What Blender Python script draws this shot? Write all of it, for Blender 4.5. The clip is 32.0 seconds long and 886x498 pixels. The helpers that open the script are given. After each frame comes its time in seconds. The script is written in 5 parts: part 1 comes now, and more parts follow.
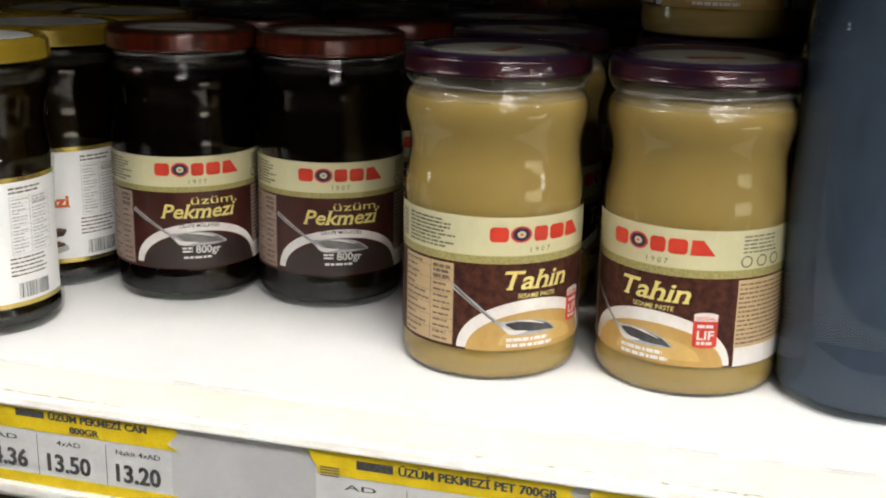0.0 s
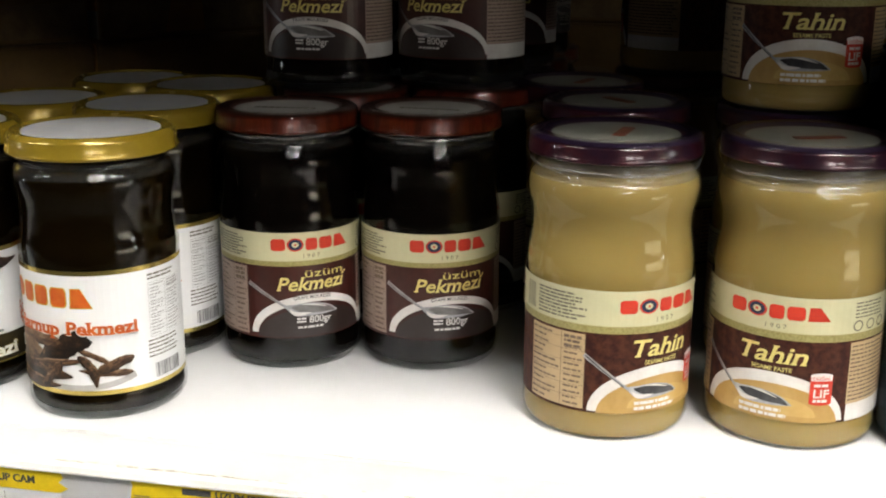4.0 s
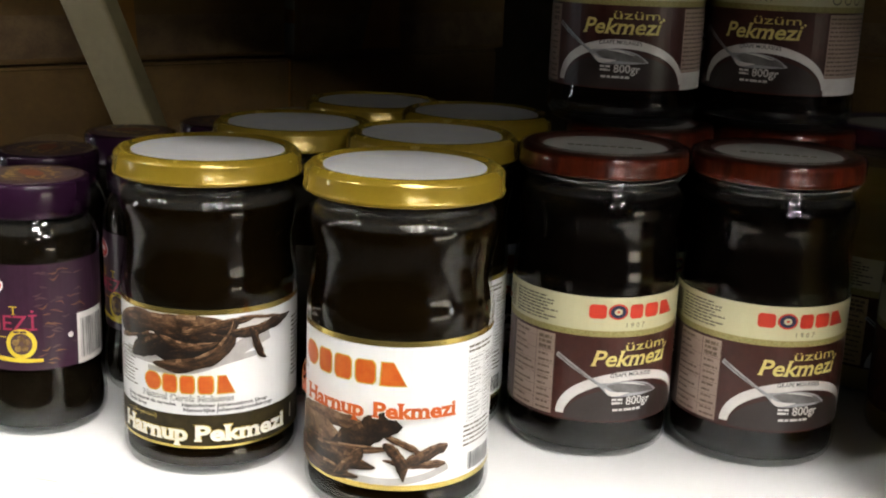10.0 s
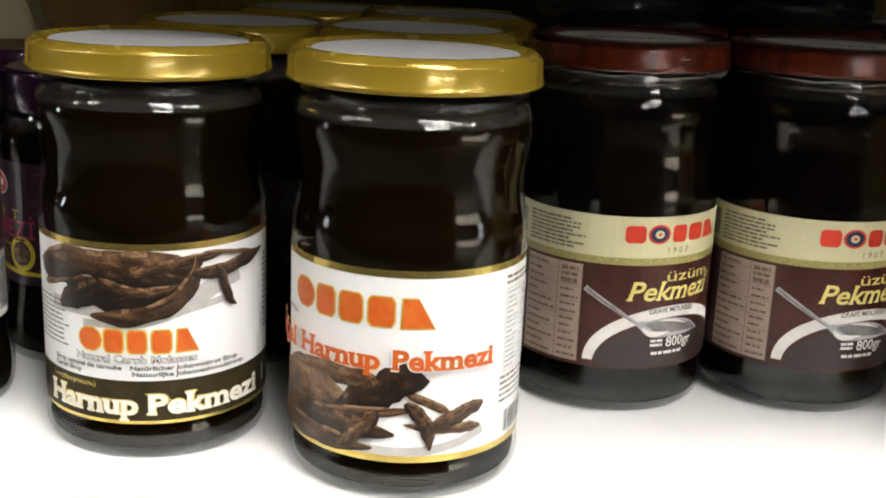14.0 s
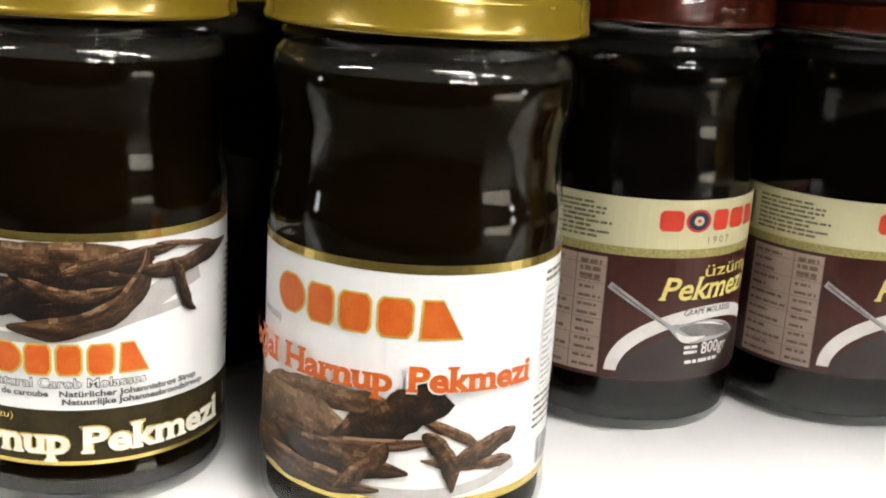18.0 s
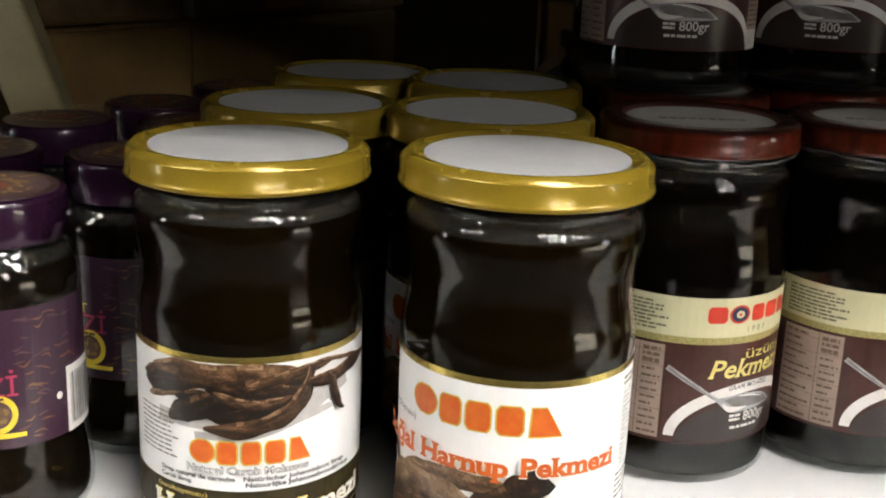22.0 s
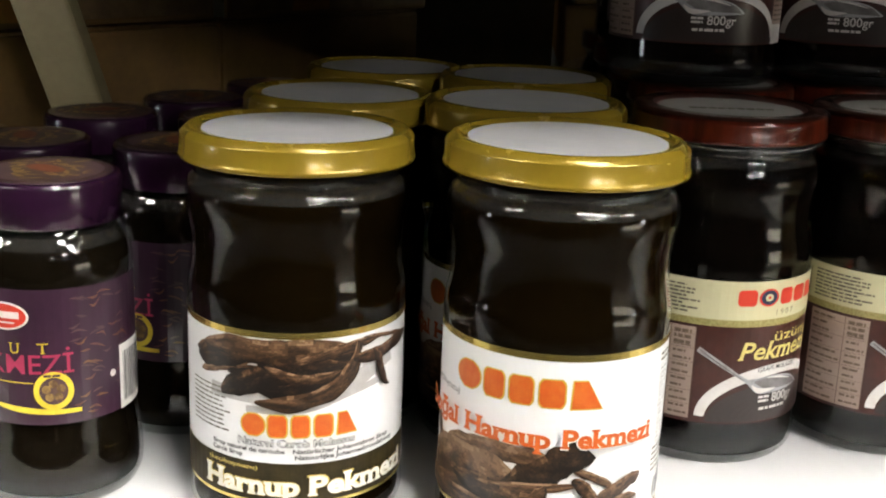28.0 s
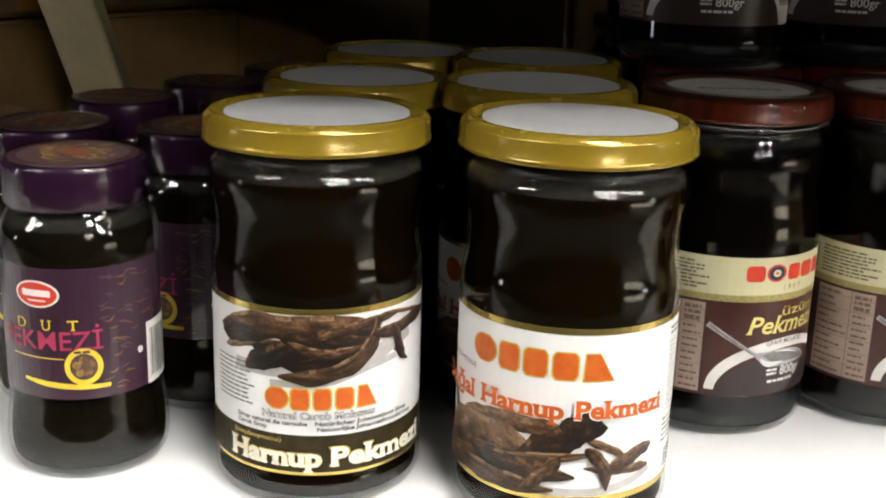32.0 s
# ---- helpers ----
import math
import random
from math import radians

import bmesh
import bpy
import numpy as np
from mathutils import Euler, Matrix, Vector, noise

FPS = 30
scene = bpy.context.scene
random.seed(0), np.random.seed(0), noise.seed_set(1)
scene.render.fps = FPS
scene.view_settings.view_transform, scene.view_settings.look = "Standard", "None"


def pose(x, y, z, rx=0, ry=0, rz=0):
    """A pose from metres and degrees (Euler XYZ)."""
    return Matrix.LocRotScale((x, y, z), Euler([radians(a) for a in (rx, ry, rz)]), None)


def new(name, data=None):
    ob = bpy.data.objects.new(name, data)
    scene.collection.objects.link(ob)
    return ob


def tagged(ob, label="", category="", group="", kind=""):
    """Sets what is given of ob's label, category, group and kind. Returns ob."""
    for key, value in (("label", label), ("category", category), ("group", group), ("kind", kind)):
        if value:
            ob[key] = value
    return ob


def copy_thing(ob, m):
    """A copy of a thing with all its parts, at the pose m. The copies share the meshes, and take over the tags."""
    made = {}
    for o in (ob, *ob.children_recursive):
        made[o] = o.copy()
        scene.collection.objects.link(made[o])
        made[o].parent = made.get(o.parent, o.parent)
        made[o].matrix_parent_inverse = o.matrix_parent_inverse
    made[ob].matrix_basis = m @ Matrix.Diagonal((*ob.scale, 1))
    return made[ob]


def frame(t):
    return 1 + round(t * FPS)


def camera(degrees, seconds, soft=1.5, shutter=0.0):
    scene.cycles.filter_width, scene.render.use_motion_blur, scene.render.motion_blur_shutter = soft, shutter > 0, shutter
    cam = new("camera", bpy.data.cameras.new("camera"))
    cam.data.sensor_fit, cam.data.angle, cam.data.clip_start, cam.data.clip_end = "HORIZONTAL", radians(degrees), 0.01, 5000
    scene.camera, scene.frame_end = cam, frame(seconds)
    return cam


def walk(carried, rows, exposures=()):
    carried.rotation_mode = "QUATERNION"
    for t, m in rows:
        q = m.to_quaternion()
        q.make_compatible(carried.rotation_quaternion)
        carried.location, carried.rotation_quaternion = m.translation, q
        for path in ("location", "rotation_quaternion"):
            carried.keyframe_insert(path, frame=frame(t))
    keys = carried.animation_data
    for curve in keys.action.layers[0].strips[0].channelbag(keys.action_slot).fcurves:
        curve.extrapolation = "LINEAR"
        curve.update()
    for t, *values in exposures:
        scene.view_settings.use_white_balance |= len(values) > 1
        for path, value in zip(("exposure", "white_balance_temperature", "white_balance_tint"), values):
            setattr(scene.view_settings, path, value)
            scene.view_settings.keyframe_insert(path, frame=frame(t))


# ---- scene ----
import collections

cam = camera(41.68, 32.0, soft=2.0)
ROWS = [
    (0, 0.3826, -0.4135, 1.203, 74.31, -1.18, 15.65),
    (0.5, 0.3806, -0.4076, 1.2046, 74.29, -0.91, 16.22),
    (1, 0.3856, -0.4034, 1.2035, 74.59, -0.67, 17.17),
    (1.5, 0.3858, -0.4107, 1.2057, 74.72, -1.09, 17.9),
    (2, 0.3636, -0.4235, 1.2152, 74.44, -1.05, 17),
    (2.5, 0.3375, -0.4339, 1.2253, 74.14, -0.48, 13.62),
    (4.5, 0.2775, -0.467, 1.2462, 74.92, -0.4, 11.82),
    (5, 0.2493, -0.4712, 1.2438, 75.8, -0.44, 13.3),
    (5.5, 0.2129, -0.4727, 1.2515, 75.6, -1.05, 13.68),
    (6, 0.1852, -0.4729, 1.2586, 75.57, -1.38, 14),
    (6.5, 0.1634, -0.4689, 1.2522, 75.93, -1.78, 13.37),
    (7, 0.1566, -0.4707, 1.2438, 75.87, -1.18, 12.17),
    (7.5, 0.1484, -0.4631, 1.237, 75.57, -0.81, 11.26),
    (8, 0.1541, -0.4412, 1.2358, 74.96, -1.1, 11.72),
    (8.5, 0.1645, -0.4154, 1.2309, 74.82, -1.61, 13.43),
    (9, 0.1646, -0.3979, 1.2269, 75.29, -2.16, 14.65),
    (9.5, 0.1469, -0.3919, 1.2298, 75.45, -2.43, 14.52),
    (10, 0.1301, -0.3868, 1.2332, 75.5, -2.17, 14.16),
    (10.5, 0.1244, -0.3829, 1.2352, 75.74, -1.91, 14.12),
    (11, 0.1138, -0.3812, 1.2334, 75.9, -2.19, 13.61),
    (11.5, 0.1102, -0.3764, 1.2344, 75.81, -2.05, 12.97),
    (12, 0.1065, -0.3686, 1.2309, 75.8, -2.85, 12.26),
    (12.5, 0.1048, -0.3548, 1.2226, 75.4, -2.55, 11.75),
    (13, 0.0883, -0.3343, 1.1989, 75.3, -2.75, 10.32),
    (13.5, 0.0681, -0.3188, 1.1877, 74.96, -2.6, 8.35),
    (14, 0.0507, -0.3077, 1.1828, 74.71, -2.36, 6.42),
    (14.5, 0.0451, -0.2999, 1.184, 74.29, -2.27, 5.56),
    (15, 0.042, -0.295, 1.1874, 74.34, -2.12, 5.01),
    (15.5, 0.038, -0.2914, 1.1876, 74.59, -2.16, 4.68),
    (17.5, 0.0206, -0.2469, 1.1758, 74.7, -3, 2.78),
    (18, 0.0071, -0.2349, 1.1573, 74.99, -3.53, 0.8),
    (18.5, -0.0029, -0.2344, 1.1565, 75.16, -3.56, -0.41),
    (19, -0.02, -0.246, 1.1682, 75.28, -3.15, -1.78),
    (19.5, -0.0353, -0.2755, 1.1831, 75.85, -2.54, -3),
    (20, -0.0346, -0.2933, 1.1852, 76.33, -2.58, -2.83),
    (20.5, -0.0266, -0.297, 1.1914, 75.74, -2.62, -1.17),
    (21, -0.0122, -0.2961, 1.1979, 74.52, -2.46, 0.91),
    (21.5, -0.0147, -0.2973, 1.2118, 73.83, -2.5, 1.6),
    (22, -0.0214, -0.3035, 1.2202, 73.95, -2.15, 1.44),
    (22.5, -0.024, -0.3057, 1.2197, 74.22, -1.97, 1.3),
    (23, -0.0195, -0.3083, 1.2158, 74.25, -1.68, 1.38),
    (23.5, -0.0166, -0.3145, 1.2153, 74.41, -1.76, 1.47),
    (24, -0.0164, -0.323, 1.2106, 74.63, -1.75, 1.53),
    (24.5, -0.0161, -0.3278, 1.2086, 74.7, -1.57, 1.61),
    (25, -0.015, -0.3269, 1.2108, 74.48, -1.73, 1.95),
    (25.5, -0.0177, -0.3256, 1.2164, 74.6, -1.87, 2.03),
    (27.5, -0.0354, -0.322, 1.214, 74.72, -2.12, 1.54),
    (28, -0.0337, -0.3206, 1.2131, 74.54, -2.12, 1.71),
    (28.5, -0.0302, -0.3207, 1.2129, 74.41, -1.98, 2.03),
    (29, -0.0279, -0.3204, 1.2132, 74.31, -1.85, 2.28),
    (29.5, -0.0271, -0.3197, 1.2115, 74.2, -1.65, 2.26),
    (30, -0.0289, -0.3219, 1.2119, 74.13, -1.8, 2.19),
    (30.5, -0.0294, -0.3273, 1.2164, 74.05, -1.56, 2.11),
    (31, -0.0291, -0.3317, 1.214, 74.02, -1.66, 2.34),
    (31.5, -0.0298, -0.3328, 1.2117, 73.81, -1.5, 2.41),
    (32, -0.0347, -0.3336, 1.215, 73.67, -1.62, 2.2),
]
walk(cam, [(t, pose(*where)) for t, *where in ROWS], [(0, -0.64), (2.5, -0.61), (4.5, -0.45), (9, -0.36), (11, -0.21), (13, -0.17), (15, -0.33), (18, -0.25), (21, -0.13), (24, -0.03), (28, -0.05), (32, -0.15)])
# ---- end of path ----
SHELF = 1.0          # height of the shelf's top

# ---- world, lamps, exposure ----
scene.view_settings.exposure = 0.0
world = bpy.data.worlds.new("world")
scene.world = world
world.use_nodes = True
world.node_tree.nodes["Background"].inputs[0].default_value = (0.9, 0.95, 1.0, 1)
world.node_tree.nodes["Background"].inputs[1].default_value = 0.0
TUBE_POWER = 60.0

# ---- materials ----


def mat(name, colour, rough=0.5, metal=0.0, second=None, scale=40.0, amount=0.5, bump=0.0, bump_scale=300.0, coat=0.0, detail=4.0, emit=0.0, stretch=None, rough_var=0.0, sub=0.0, spec=0.35):
    """Principled material: colour broken by noise at two scales, fine relief, uneven gloss."""
    m = bpy.data.materials.new(name)
    m.use_nodes = True
    nt = m.node_tree
    b = nt.nodes["Principled BSDF"]
    b.inputs["Roughness"].default_value = rough
    b.inputs["Metallic"].default_value = metal
    b.inputs["Specular IOR Level"].default_value = spec
    b.inputs["Coat Weight"].default_value = coat
    b.inputs["Coat Roughness"].default_value = 0.06
    if sub:
        b.inputs["Subsurface Weight"].default_value = sub
        b.inputs["Subsurface Radius"].default_value = (0.008, 0.007, 0.005)
        b.inputs["Subsurface Scale"].default_value = 1.0
    if emit:
        b.inputs["Emission Color"].default_value = (*colour, 1)
        b.inputs["Emission Strength"].default_value = emit
    b.inputs["Base Color"].default_value = (*colour, 1)
    if second or bump or rough_var:
        tc = nt.nodes.new("ShaderNodeTexCoord")
        co = tc.outputs["Object"]
        if stretch:
            mp = nt.nodes.new("ShaderNodeMapping")
            mp.inputs["Scale"].default_value = stretch
            nt.links.new(co, mp.inputs["Vector"])
            co = mp.outputs["Vector"]
    if second:
        n1, n2 = nt.nodes.new("ShaderNodeTexNoise"), nt.nodes.new("ShaderNodeTexNoise")
        for n, s in ((n1, scale), (n2, scale * 7.3)):
            n.inputs["Scale"].default_value = s
            n.inputs["Detail"].default_value = detail
            nt.links.new(co, n.inputs["Vector"])
        add = nt.nodes.new("ShaderNodeMath")
        add.operation = "MULTIPLY_ADD"
        nt.links.new(n2.outputs["Fac"], add.inputs[0])
        add.inputs[1].default_value = 0.35
        nt.links.new(n1.outputs["Fac"], add.inputs[2])
        ramp = nt.nodes.new("ShaderNodeValToRGB")
        ramp.color_ramp.elements[0].position = 0.675 - 0.3 * (1 - amount)
        ramp.color_ramp.elements[1].position = 0.675 + 0.3 * (1 - amount) + 0.02
        ramp.color_ramp.elements[0].color = (*colour, 1)
        ramp.color_ramp.elements[1].color = (*second, 1)
        nt.links.new(add.outputs[0], ramp.inputs["Fac"])
        nt.links.new(ramp.outputs["Color"], b.inputs["Base Color"])
    if bump:
        nb, bp = nt.nodes.new("ShaderNodeTexNoise"), nt.nodes.new("ShaderNodeBump")
        nb.inputs["Scale"].default_value = bump_scale
        nb.inputs["Detail"].default_value = 3
        nt.links.new(co, nb.inputs["Vector"])
        bp.inputs["Strength"].default_value = bump
        bp.inputs["Distance"].default_value = 0.001
        nt.links.new(nb.outputs["Fac"], bp.inputs["Height"])
        nt.links.new(bp.outputs["Normal"], b.inputs["Normal"])
    if rough_var:
        nr, mr = nt.nodes.new("ShaderNodeTexNoise"), nt.nodes.new("ShaderNodeMapRange")
        nr.inputs["Scale"].default_value = scale * 2
        nr.inputs["Detail"].default_value = 5
        nt.links.new(co, nr.inputs["Vector"])
        mr.inputs["To Min"].default_value = rough - rough_var
        mr.inputs["To Max"].default_value = rough + rough_var
        nt.links.new(nr.outputs["Fac"], mr.inputs["Value"])
        nt.links.new(mr.outputs["Result"], b.inputs["Roughness"])
    return m


def glass_mat(name, tint, rough=0.015, ior=1.5, bump=0.12, bump_scale=70.0):
    """Thin clear glass or film: straight-through light, with a Fresnel gloss on it."""
    m = bpy.data.materials.new(name)
    m.use_nodes = True
    nt = m.node_tree
    nt.nodes.remove(nt.nodes["Principled BSDF"])
    tr, gl, fr, mx, pw, ad = (nt.nodes.new("ShaderNode" + k) for k in ("BsdfTransparent", "BsdfGlossy", "LayerWeight", "MixShader", "Math", "Math"))
    tr.inputs["Color"].default_value = (*tint, 1)
    gl.inputs["Roughness"].default_value = rough
    base = ((ior - 1) / (ior + 1)) ** 2
    fr.inputs["Blend"].default_value = 0.5
    pw.operation, ad.operation = "POWER", "MULTIPLY_ADD"
    pw.inputs[1].default_value = 5.0
    ad.inputs[1].default_value, ad.inputs[2].default_value = 1 - base, base
    nt.links.new(fr.outputs["Facing"], pw.inputs[0])
    nt.links.new(pw.outputs[0], ad.inputs[0])
    tc, nb, bp = nt.nodes.new("ShaderNodeTexCoord"), nt.nodes.new("ShaderNodeTexNoise"), nt.nodes.new("ShaderNodeBump")
    nb.inputs["Scale"].default_value = bump_scale
    nb.inputs["Detail"].default_value = 2
    bp.inputs["Strength"].default_value = bump
    bp.inputs["Distance"].default_value = 0.001
    nt.links.new(tc.outputs["Object"], nb.inputs["Vector"])
    nt.links.new(nb.outputs["Fac"], bp.inputs["Height"])
    nt.links.new(bp.outputs["Normal"], gl.inputs["Normal"])
    nt.links.new(bp.outputs["Normal"], fr.inputs["Normal"])
    nt.links.new(ad.outputs[0], mx.inputs[0])
    nt.links.new(tr.outputs[0], mx.inputs[1])
    nt.links.new(gl.outputs[0], mx.inputs[2])
    nt.links.new(mx.outputs[0], nt.nodes["Material Output"].inputs["Surface"])
    return m


def pale_clear_mat(name, colour, share):
    """Mostly clear, with a pale diffuse share; on necks that paints refracted light."""
    m = bpy.data.materials.new(name)
    m.use_nodes = True
    nt = m.node_tree
    nt.nodes.remove(nt.nodes["Principled BSDF"])
    tr, df, gl, mx, my = (nt.nodes.new("ShaderNode" + k) for k in ("BsdfTransparent", "BsdfDiffuse", "BsdfGlossy", "MixShader", "MixShader"))
    df.inputs["Color"].default_value = (*colour, 1)
    gl.inputs["Roughness"].default_value = 0.03
    mx.inputs[0].default_value = share
    my.inputs[0].default_value = 0.03
    nt.links.new(tr.outputs[0], mx.inputs[1])
    nt.links.new(df.outputs[0], mx.inputs[2])
    nt.links.new(mx.outputs[0], my.inputs[1])
    nt.links.new(gl.outputs[0], my.inputs[2])
    nt.links.new(my.outputs[0], nt.nodes["Material Output"].inputs["Surface"])
    return m


M = {
    "shelf": mat("shelf_enamel", (0.80, 0.80, 0.797), 0.38, second=(0.755, 0.755, 0.746), scale=14, amount=0.2, bump=0.04, bump_scale=160, rough_var=0.1),
    "cream": mat("cream_enamel", (0.88, 0.865, 0.79), 0.4, second=(0.81, 0.77, 0.68), scale=22, amount=0.15, bump=0.06, bump_scale=120, rough_var=0.12),
    "scuff": mat("scuffed_edge", (0.30, 0.25, 0.18), 0.8, second=(0.56, 0.50, 0.40), scale=200),
    "rail": mat("rail_plastic", (0.50, 0.50, 0.51), 0.3, second=(0.44, 0.44, 0.45), scale=30, coat=0.3),
    "rail_white": mat("rail_edge", (0.80, 0.80, 0.78), 0.35, second=(0.68, 0.66, 0.60), scale=60),
    "paper": mat("price_paper", (0.60, 0.60, 0.60), 0.6, second=(0.53, 0.53, 0.54), scale=80, bump=0.1),
    "yellow": mat("yellow_print", (0.72, 0.53, 0.015), 0.55, second=(0.60, 0.42, 0.01), scale=90),
    "ink": mat("black_ink", (0.035, 0.035, 0.035), 0.6, second=(0.09, 0.09, 0.09), scale=900, amount=0.3),
    "glass": glass_mat("jar_glass", (0.97, 0.98, 0.97), ior=1.62, bump=0.55, bump_scale=36.0),
    "film": glass_mat("shrink_film", (0.86, 0.85, 0.85), rough=0.03, ior=1.45, bump=0.6, bump_scale=110.0),
    "pet": glass_mat("bottle_plastic", (0.82, 0.86, 0.90), rough=0.05, bump=0.12, bump_scale=40.0),
    "molasses": mat("carob_molasses", (0.0030, 0.0017, 0.0005), 0.5, second=(0.0050, 0.0028, 0.0008), scale=30, spec=0.0),
    "molasses_grape": mat("grape_molasses", (0.0020, 0.0014, 0.0011), 0.5, second=(0.003, 0.002, 0.0015), scale=30, spec=0.0),
    "molasses_mulberry": mat("mulberry_molasses", (0.0040, 0.0028, 0.0016), 0.25, second=(0.007, 0.005, 0.003), scale=30, spec=0.0),
    "bottle_syrup": mat("bottle_syrup", (0.070, 0.088, 0.115), 0.6, second=(0.048, 0.061, 0.080), scale=18, stretch=(1, 1, 0.25), spec=0.0),
    "tahini": mat("sesame_paste", (0.345, 0.245, 0.080), 0.5, second=(0.32, 0.225, 0.072), scale=28, amount=0.2, spec=0.1, sub=0.6),
    "gold_lid": mat("gold_lacquer", (0.265, 0.180, 0.018), 0.24, 0.35, second=(0.215, 0.142, 0.013), scale=40, amount=0.25, coat=0.25, rough_var=0.10, bump=0.10, bump_scale=60),
    "disc": mat("white_lid_print", (0.43, 0.43, 0.43), 0.42, second=(0.37, 0.37, 0.375), scale=45, amount=0.25, coat=0.25),
    "disc_grey": mat("cream_lid_print", (0.36, 0.35, 0.32), 0.45, second=(0.29, 0.28, 0.255), scale=60, amount=0.3),
    "red_lid": mat("red_lacquer", (0.150, 0.022, 0.007), 0.28, 0.1, second=(0.070, 0.010, 0.004), scale=120, amount=0.6, coat=0.1, bump=0.15, bump_scale=300, stretch=(1.6, 1.6, 0.25)),
    "red_dark": mat("dull_red_rim", (0.055, 0.016, 0.009), 0.4, second=(0.035, 0.010, 0.007), scale=120, amount=0.5),
    "plum_lid": mat("plum_lacquer", (0.020, 0.008, 0.020), 0.28, 0.2, second=(0.060, 0.006, 0.008), scale=55, amount=0.5, coat=0.6),
    "violet_rim": mat("violet_rim", (0.026, 0.013, 0.040), 0.36, 0.1, second=(0.018, 0.009, 0.026), scale=60, coat=0.5),
    "purple_lid": mat("purple_plastic", (0.030, 0.008, 0.029), 0.26, second=(0.020, 0.006, 0.019), scale=40, coat=0.25, bump=0.06),
    "ornament": mat("lid_ornament", (0.34, 0.22, 0.075), 0.45, second=(0.09, 0.05, 0.025), scale=240, amount=0.5),
    "leaf_gold": mat("gold_leaf_print", (0.15, 0.075, 0.03), 0.5, second=(0.08, 0.03, 0.04), scale=240, amount=0.5),
    "lid_dark": mat("lid_dark_print", (0.055, 0.03, 0.035), 0.45, second=(0.09, 0.05, 0.05), scale=120),
    "white_label": mat("white_label", (0.76, 0.76, 0.755), 0.42, second=(0.72, 0.72, 0.72), scale=30, coat=0.2),
    "gold": mat("gold_foil", (0.66, 0.52, 0.17), 0.24, 0.9, second=(0.56, 0.42, 0.12), scale=120, rough_var=0.06),
    "orange": mat("orange_print", (0.48, 0.082, 0.011), 0.45, second=(0.53, 0.12, 0.018), scale=200),
    "gold_line": mat("gold_outline", (0.52, 0.36, 0.06), 0.45),
    "shade": mat("printed_grey", (0.36, 0.345, 0.33), 0.5, second=(0.46, 0.45, 0.44), scale=150, amount=0.2),
    "dark_band": mat("dark_band", (0.020, 0.015, 0.007), 0.45, second=(0.034, 0.025, 0.010), scale=130, spec=0.15),
    "silver_text": mat("white_print", (0.74, 0.73, 0.68), 0.45, second=(0.64, 0.60, 0.48), scale=170, amount=0.4),
    "fine": mat("fine_print", (0.10, 0.088, 0.066), 0.55, second=(0.19, 0.17, 0.13), scale=600),
    "fine_pale": mat("fine_pale_print", (0.30, 0.29, 0.28), 0.55, second=(0.42, 0.41, 0.40), scale=600),
    "cream_label": mat("cream_label", (0.55, 0.52, 0.325), 0.42, second=(0.51, 0.48, 0.29), scale=40, coat=0.2),
    "olive": mat("olive_stripe", (0.25, 0.215, 0.07), 0.42, second=(0.34, 0.30, 0.12), scale=900, amount=0.6),
    "maroon": mat("maroon_print", (0.055, 0.014, 0.010), 0.3, second=(0.030, 0.008, 0.006), scale=55, amount=0.3, spec=0.4),
    "brown": mat("brown_print", (0.030, 0.009, 0.008), 0.5, second=(0.075, 0.026, 0.014), scale=260, amount=0.5, spec=0.15),
    "bowl": mat("bowl_print", (0.70, 0.68, 0.65), 0.45, second=(0.60, 0.56, 0.53), scale=70),
    "syrup_print": mat("syrup_print", (0.026, 0.017, 0.015), 0.3, second=(0.020, 0.012, 0.010), scale=60, spec=0.45),
    "paste_light": mat("paste_light_print", (0.55, 0.37, 0.14), 0.4, second=(0.48, 0.31, 0.10), scale=50),
    "paste_print": mat("paste_print", (0.47, 0.30, 0.10), 0.4, second=(0.40, 0.24, 0.07), scale=50),
    "spoon": mat("spoon_print", (0.42, 0.42, 0.43), 0.35, second=(0.22, 0.22, 0.23), scale=110, amount=0.4, stretch=(1, 1, 0.4)),
    "spoon_grey": mat("spoon_grey", (0.20, 0.19, 0.185), 0.3, second=(0.11, 0.10, 0.10), scale=120, amount=0.4),
    "spoon_dark": mat("spoon_shade", (0.022, 0.020, 0.024), 0.3, second=(0.07, 0.07, 0.075), scale=90),
    "red": mat("red_print", (0.56, 0.045, 0.022), 0.45, second=(0.50, 0.035, 0.018), scale=150),
    "blue": mat("blue_print", (0.020, 0.022, 0.055), 0.45),
    "yellow_text": mat("yellow_text", (0.68, 0.59, 0.22), 0.45, second=(0.60, 0.51, 0.15), scale=200),
    "rose_table": mat("rose_table", (0.38, 0.285, 0.235), 0.5, second=(0.33, 0.24, 0.20), scale=70),
    "tan_table": mat("tan_table", (0.50, 0.36, 0.20), 0.45, second=(0.45, 0.32, 0.17), scale=70),
    "purple_label": mat("purple_label", (0.038, 0.015, 0.030), 0.32, second=(0.026, 0.011, 0.021), scale=45, amount=0.3, coat=0.5),
    "magenta": mat("magenta_print", (0.36, 0.035, 0.085), 0.45, second=(0.30, 0.03, 0.07), scale=300),
    "yellow_mark": mat("yellow_mark", (0.66, 0.52, 0.05), 0.45, second=(0.56, 0.42, 0.03), scale=200),
    "carton": mat("carton_board", (0.17, 0.10, 0.032), 0.8, second=(0.12, 0.07, 0.024), scale=25, bump=0.15),
    "carton_orange": mat("carton_orange", (0.30, 0.14, 0.02), 0.7, second=(0.24, 0.11, 0.015), scale=40),
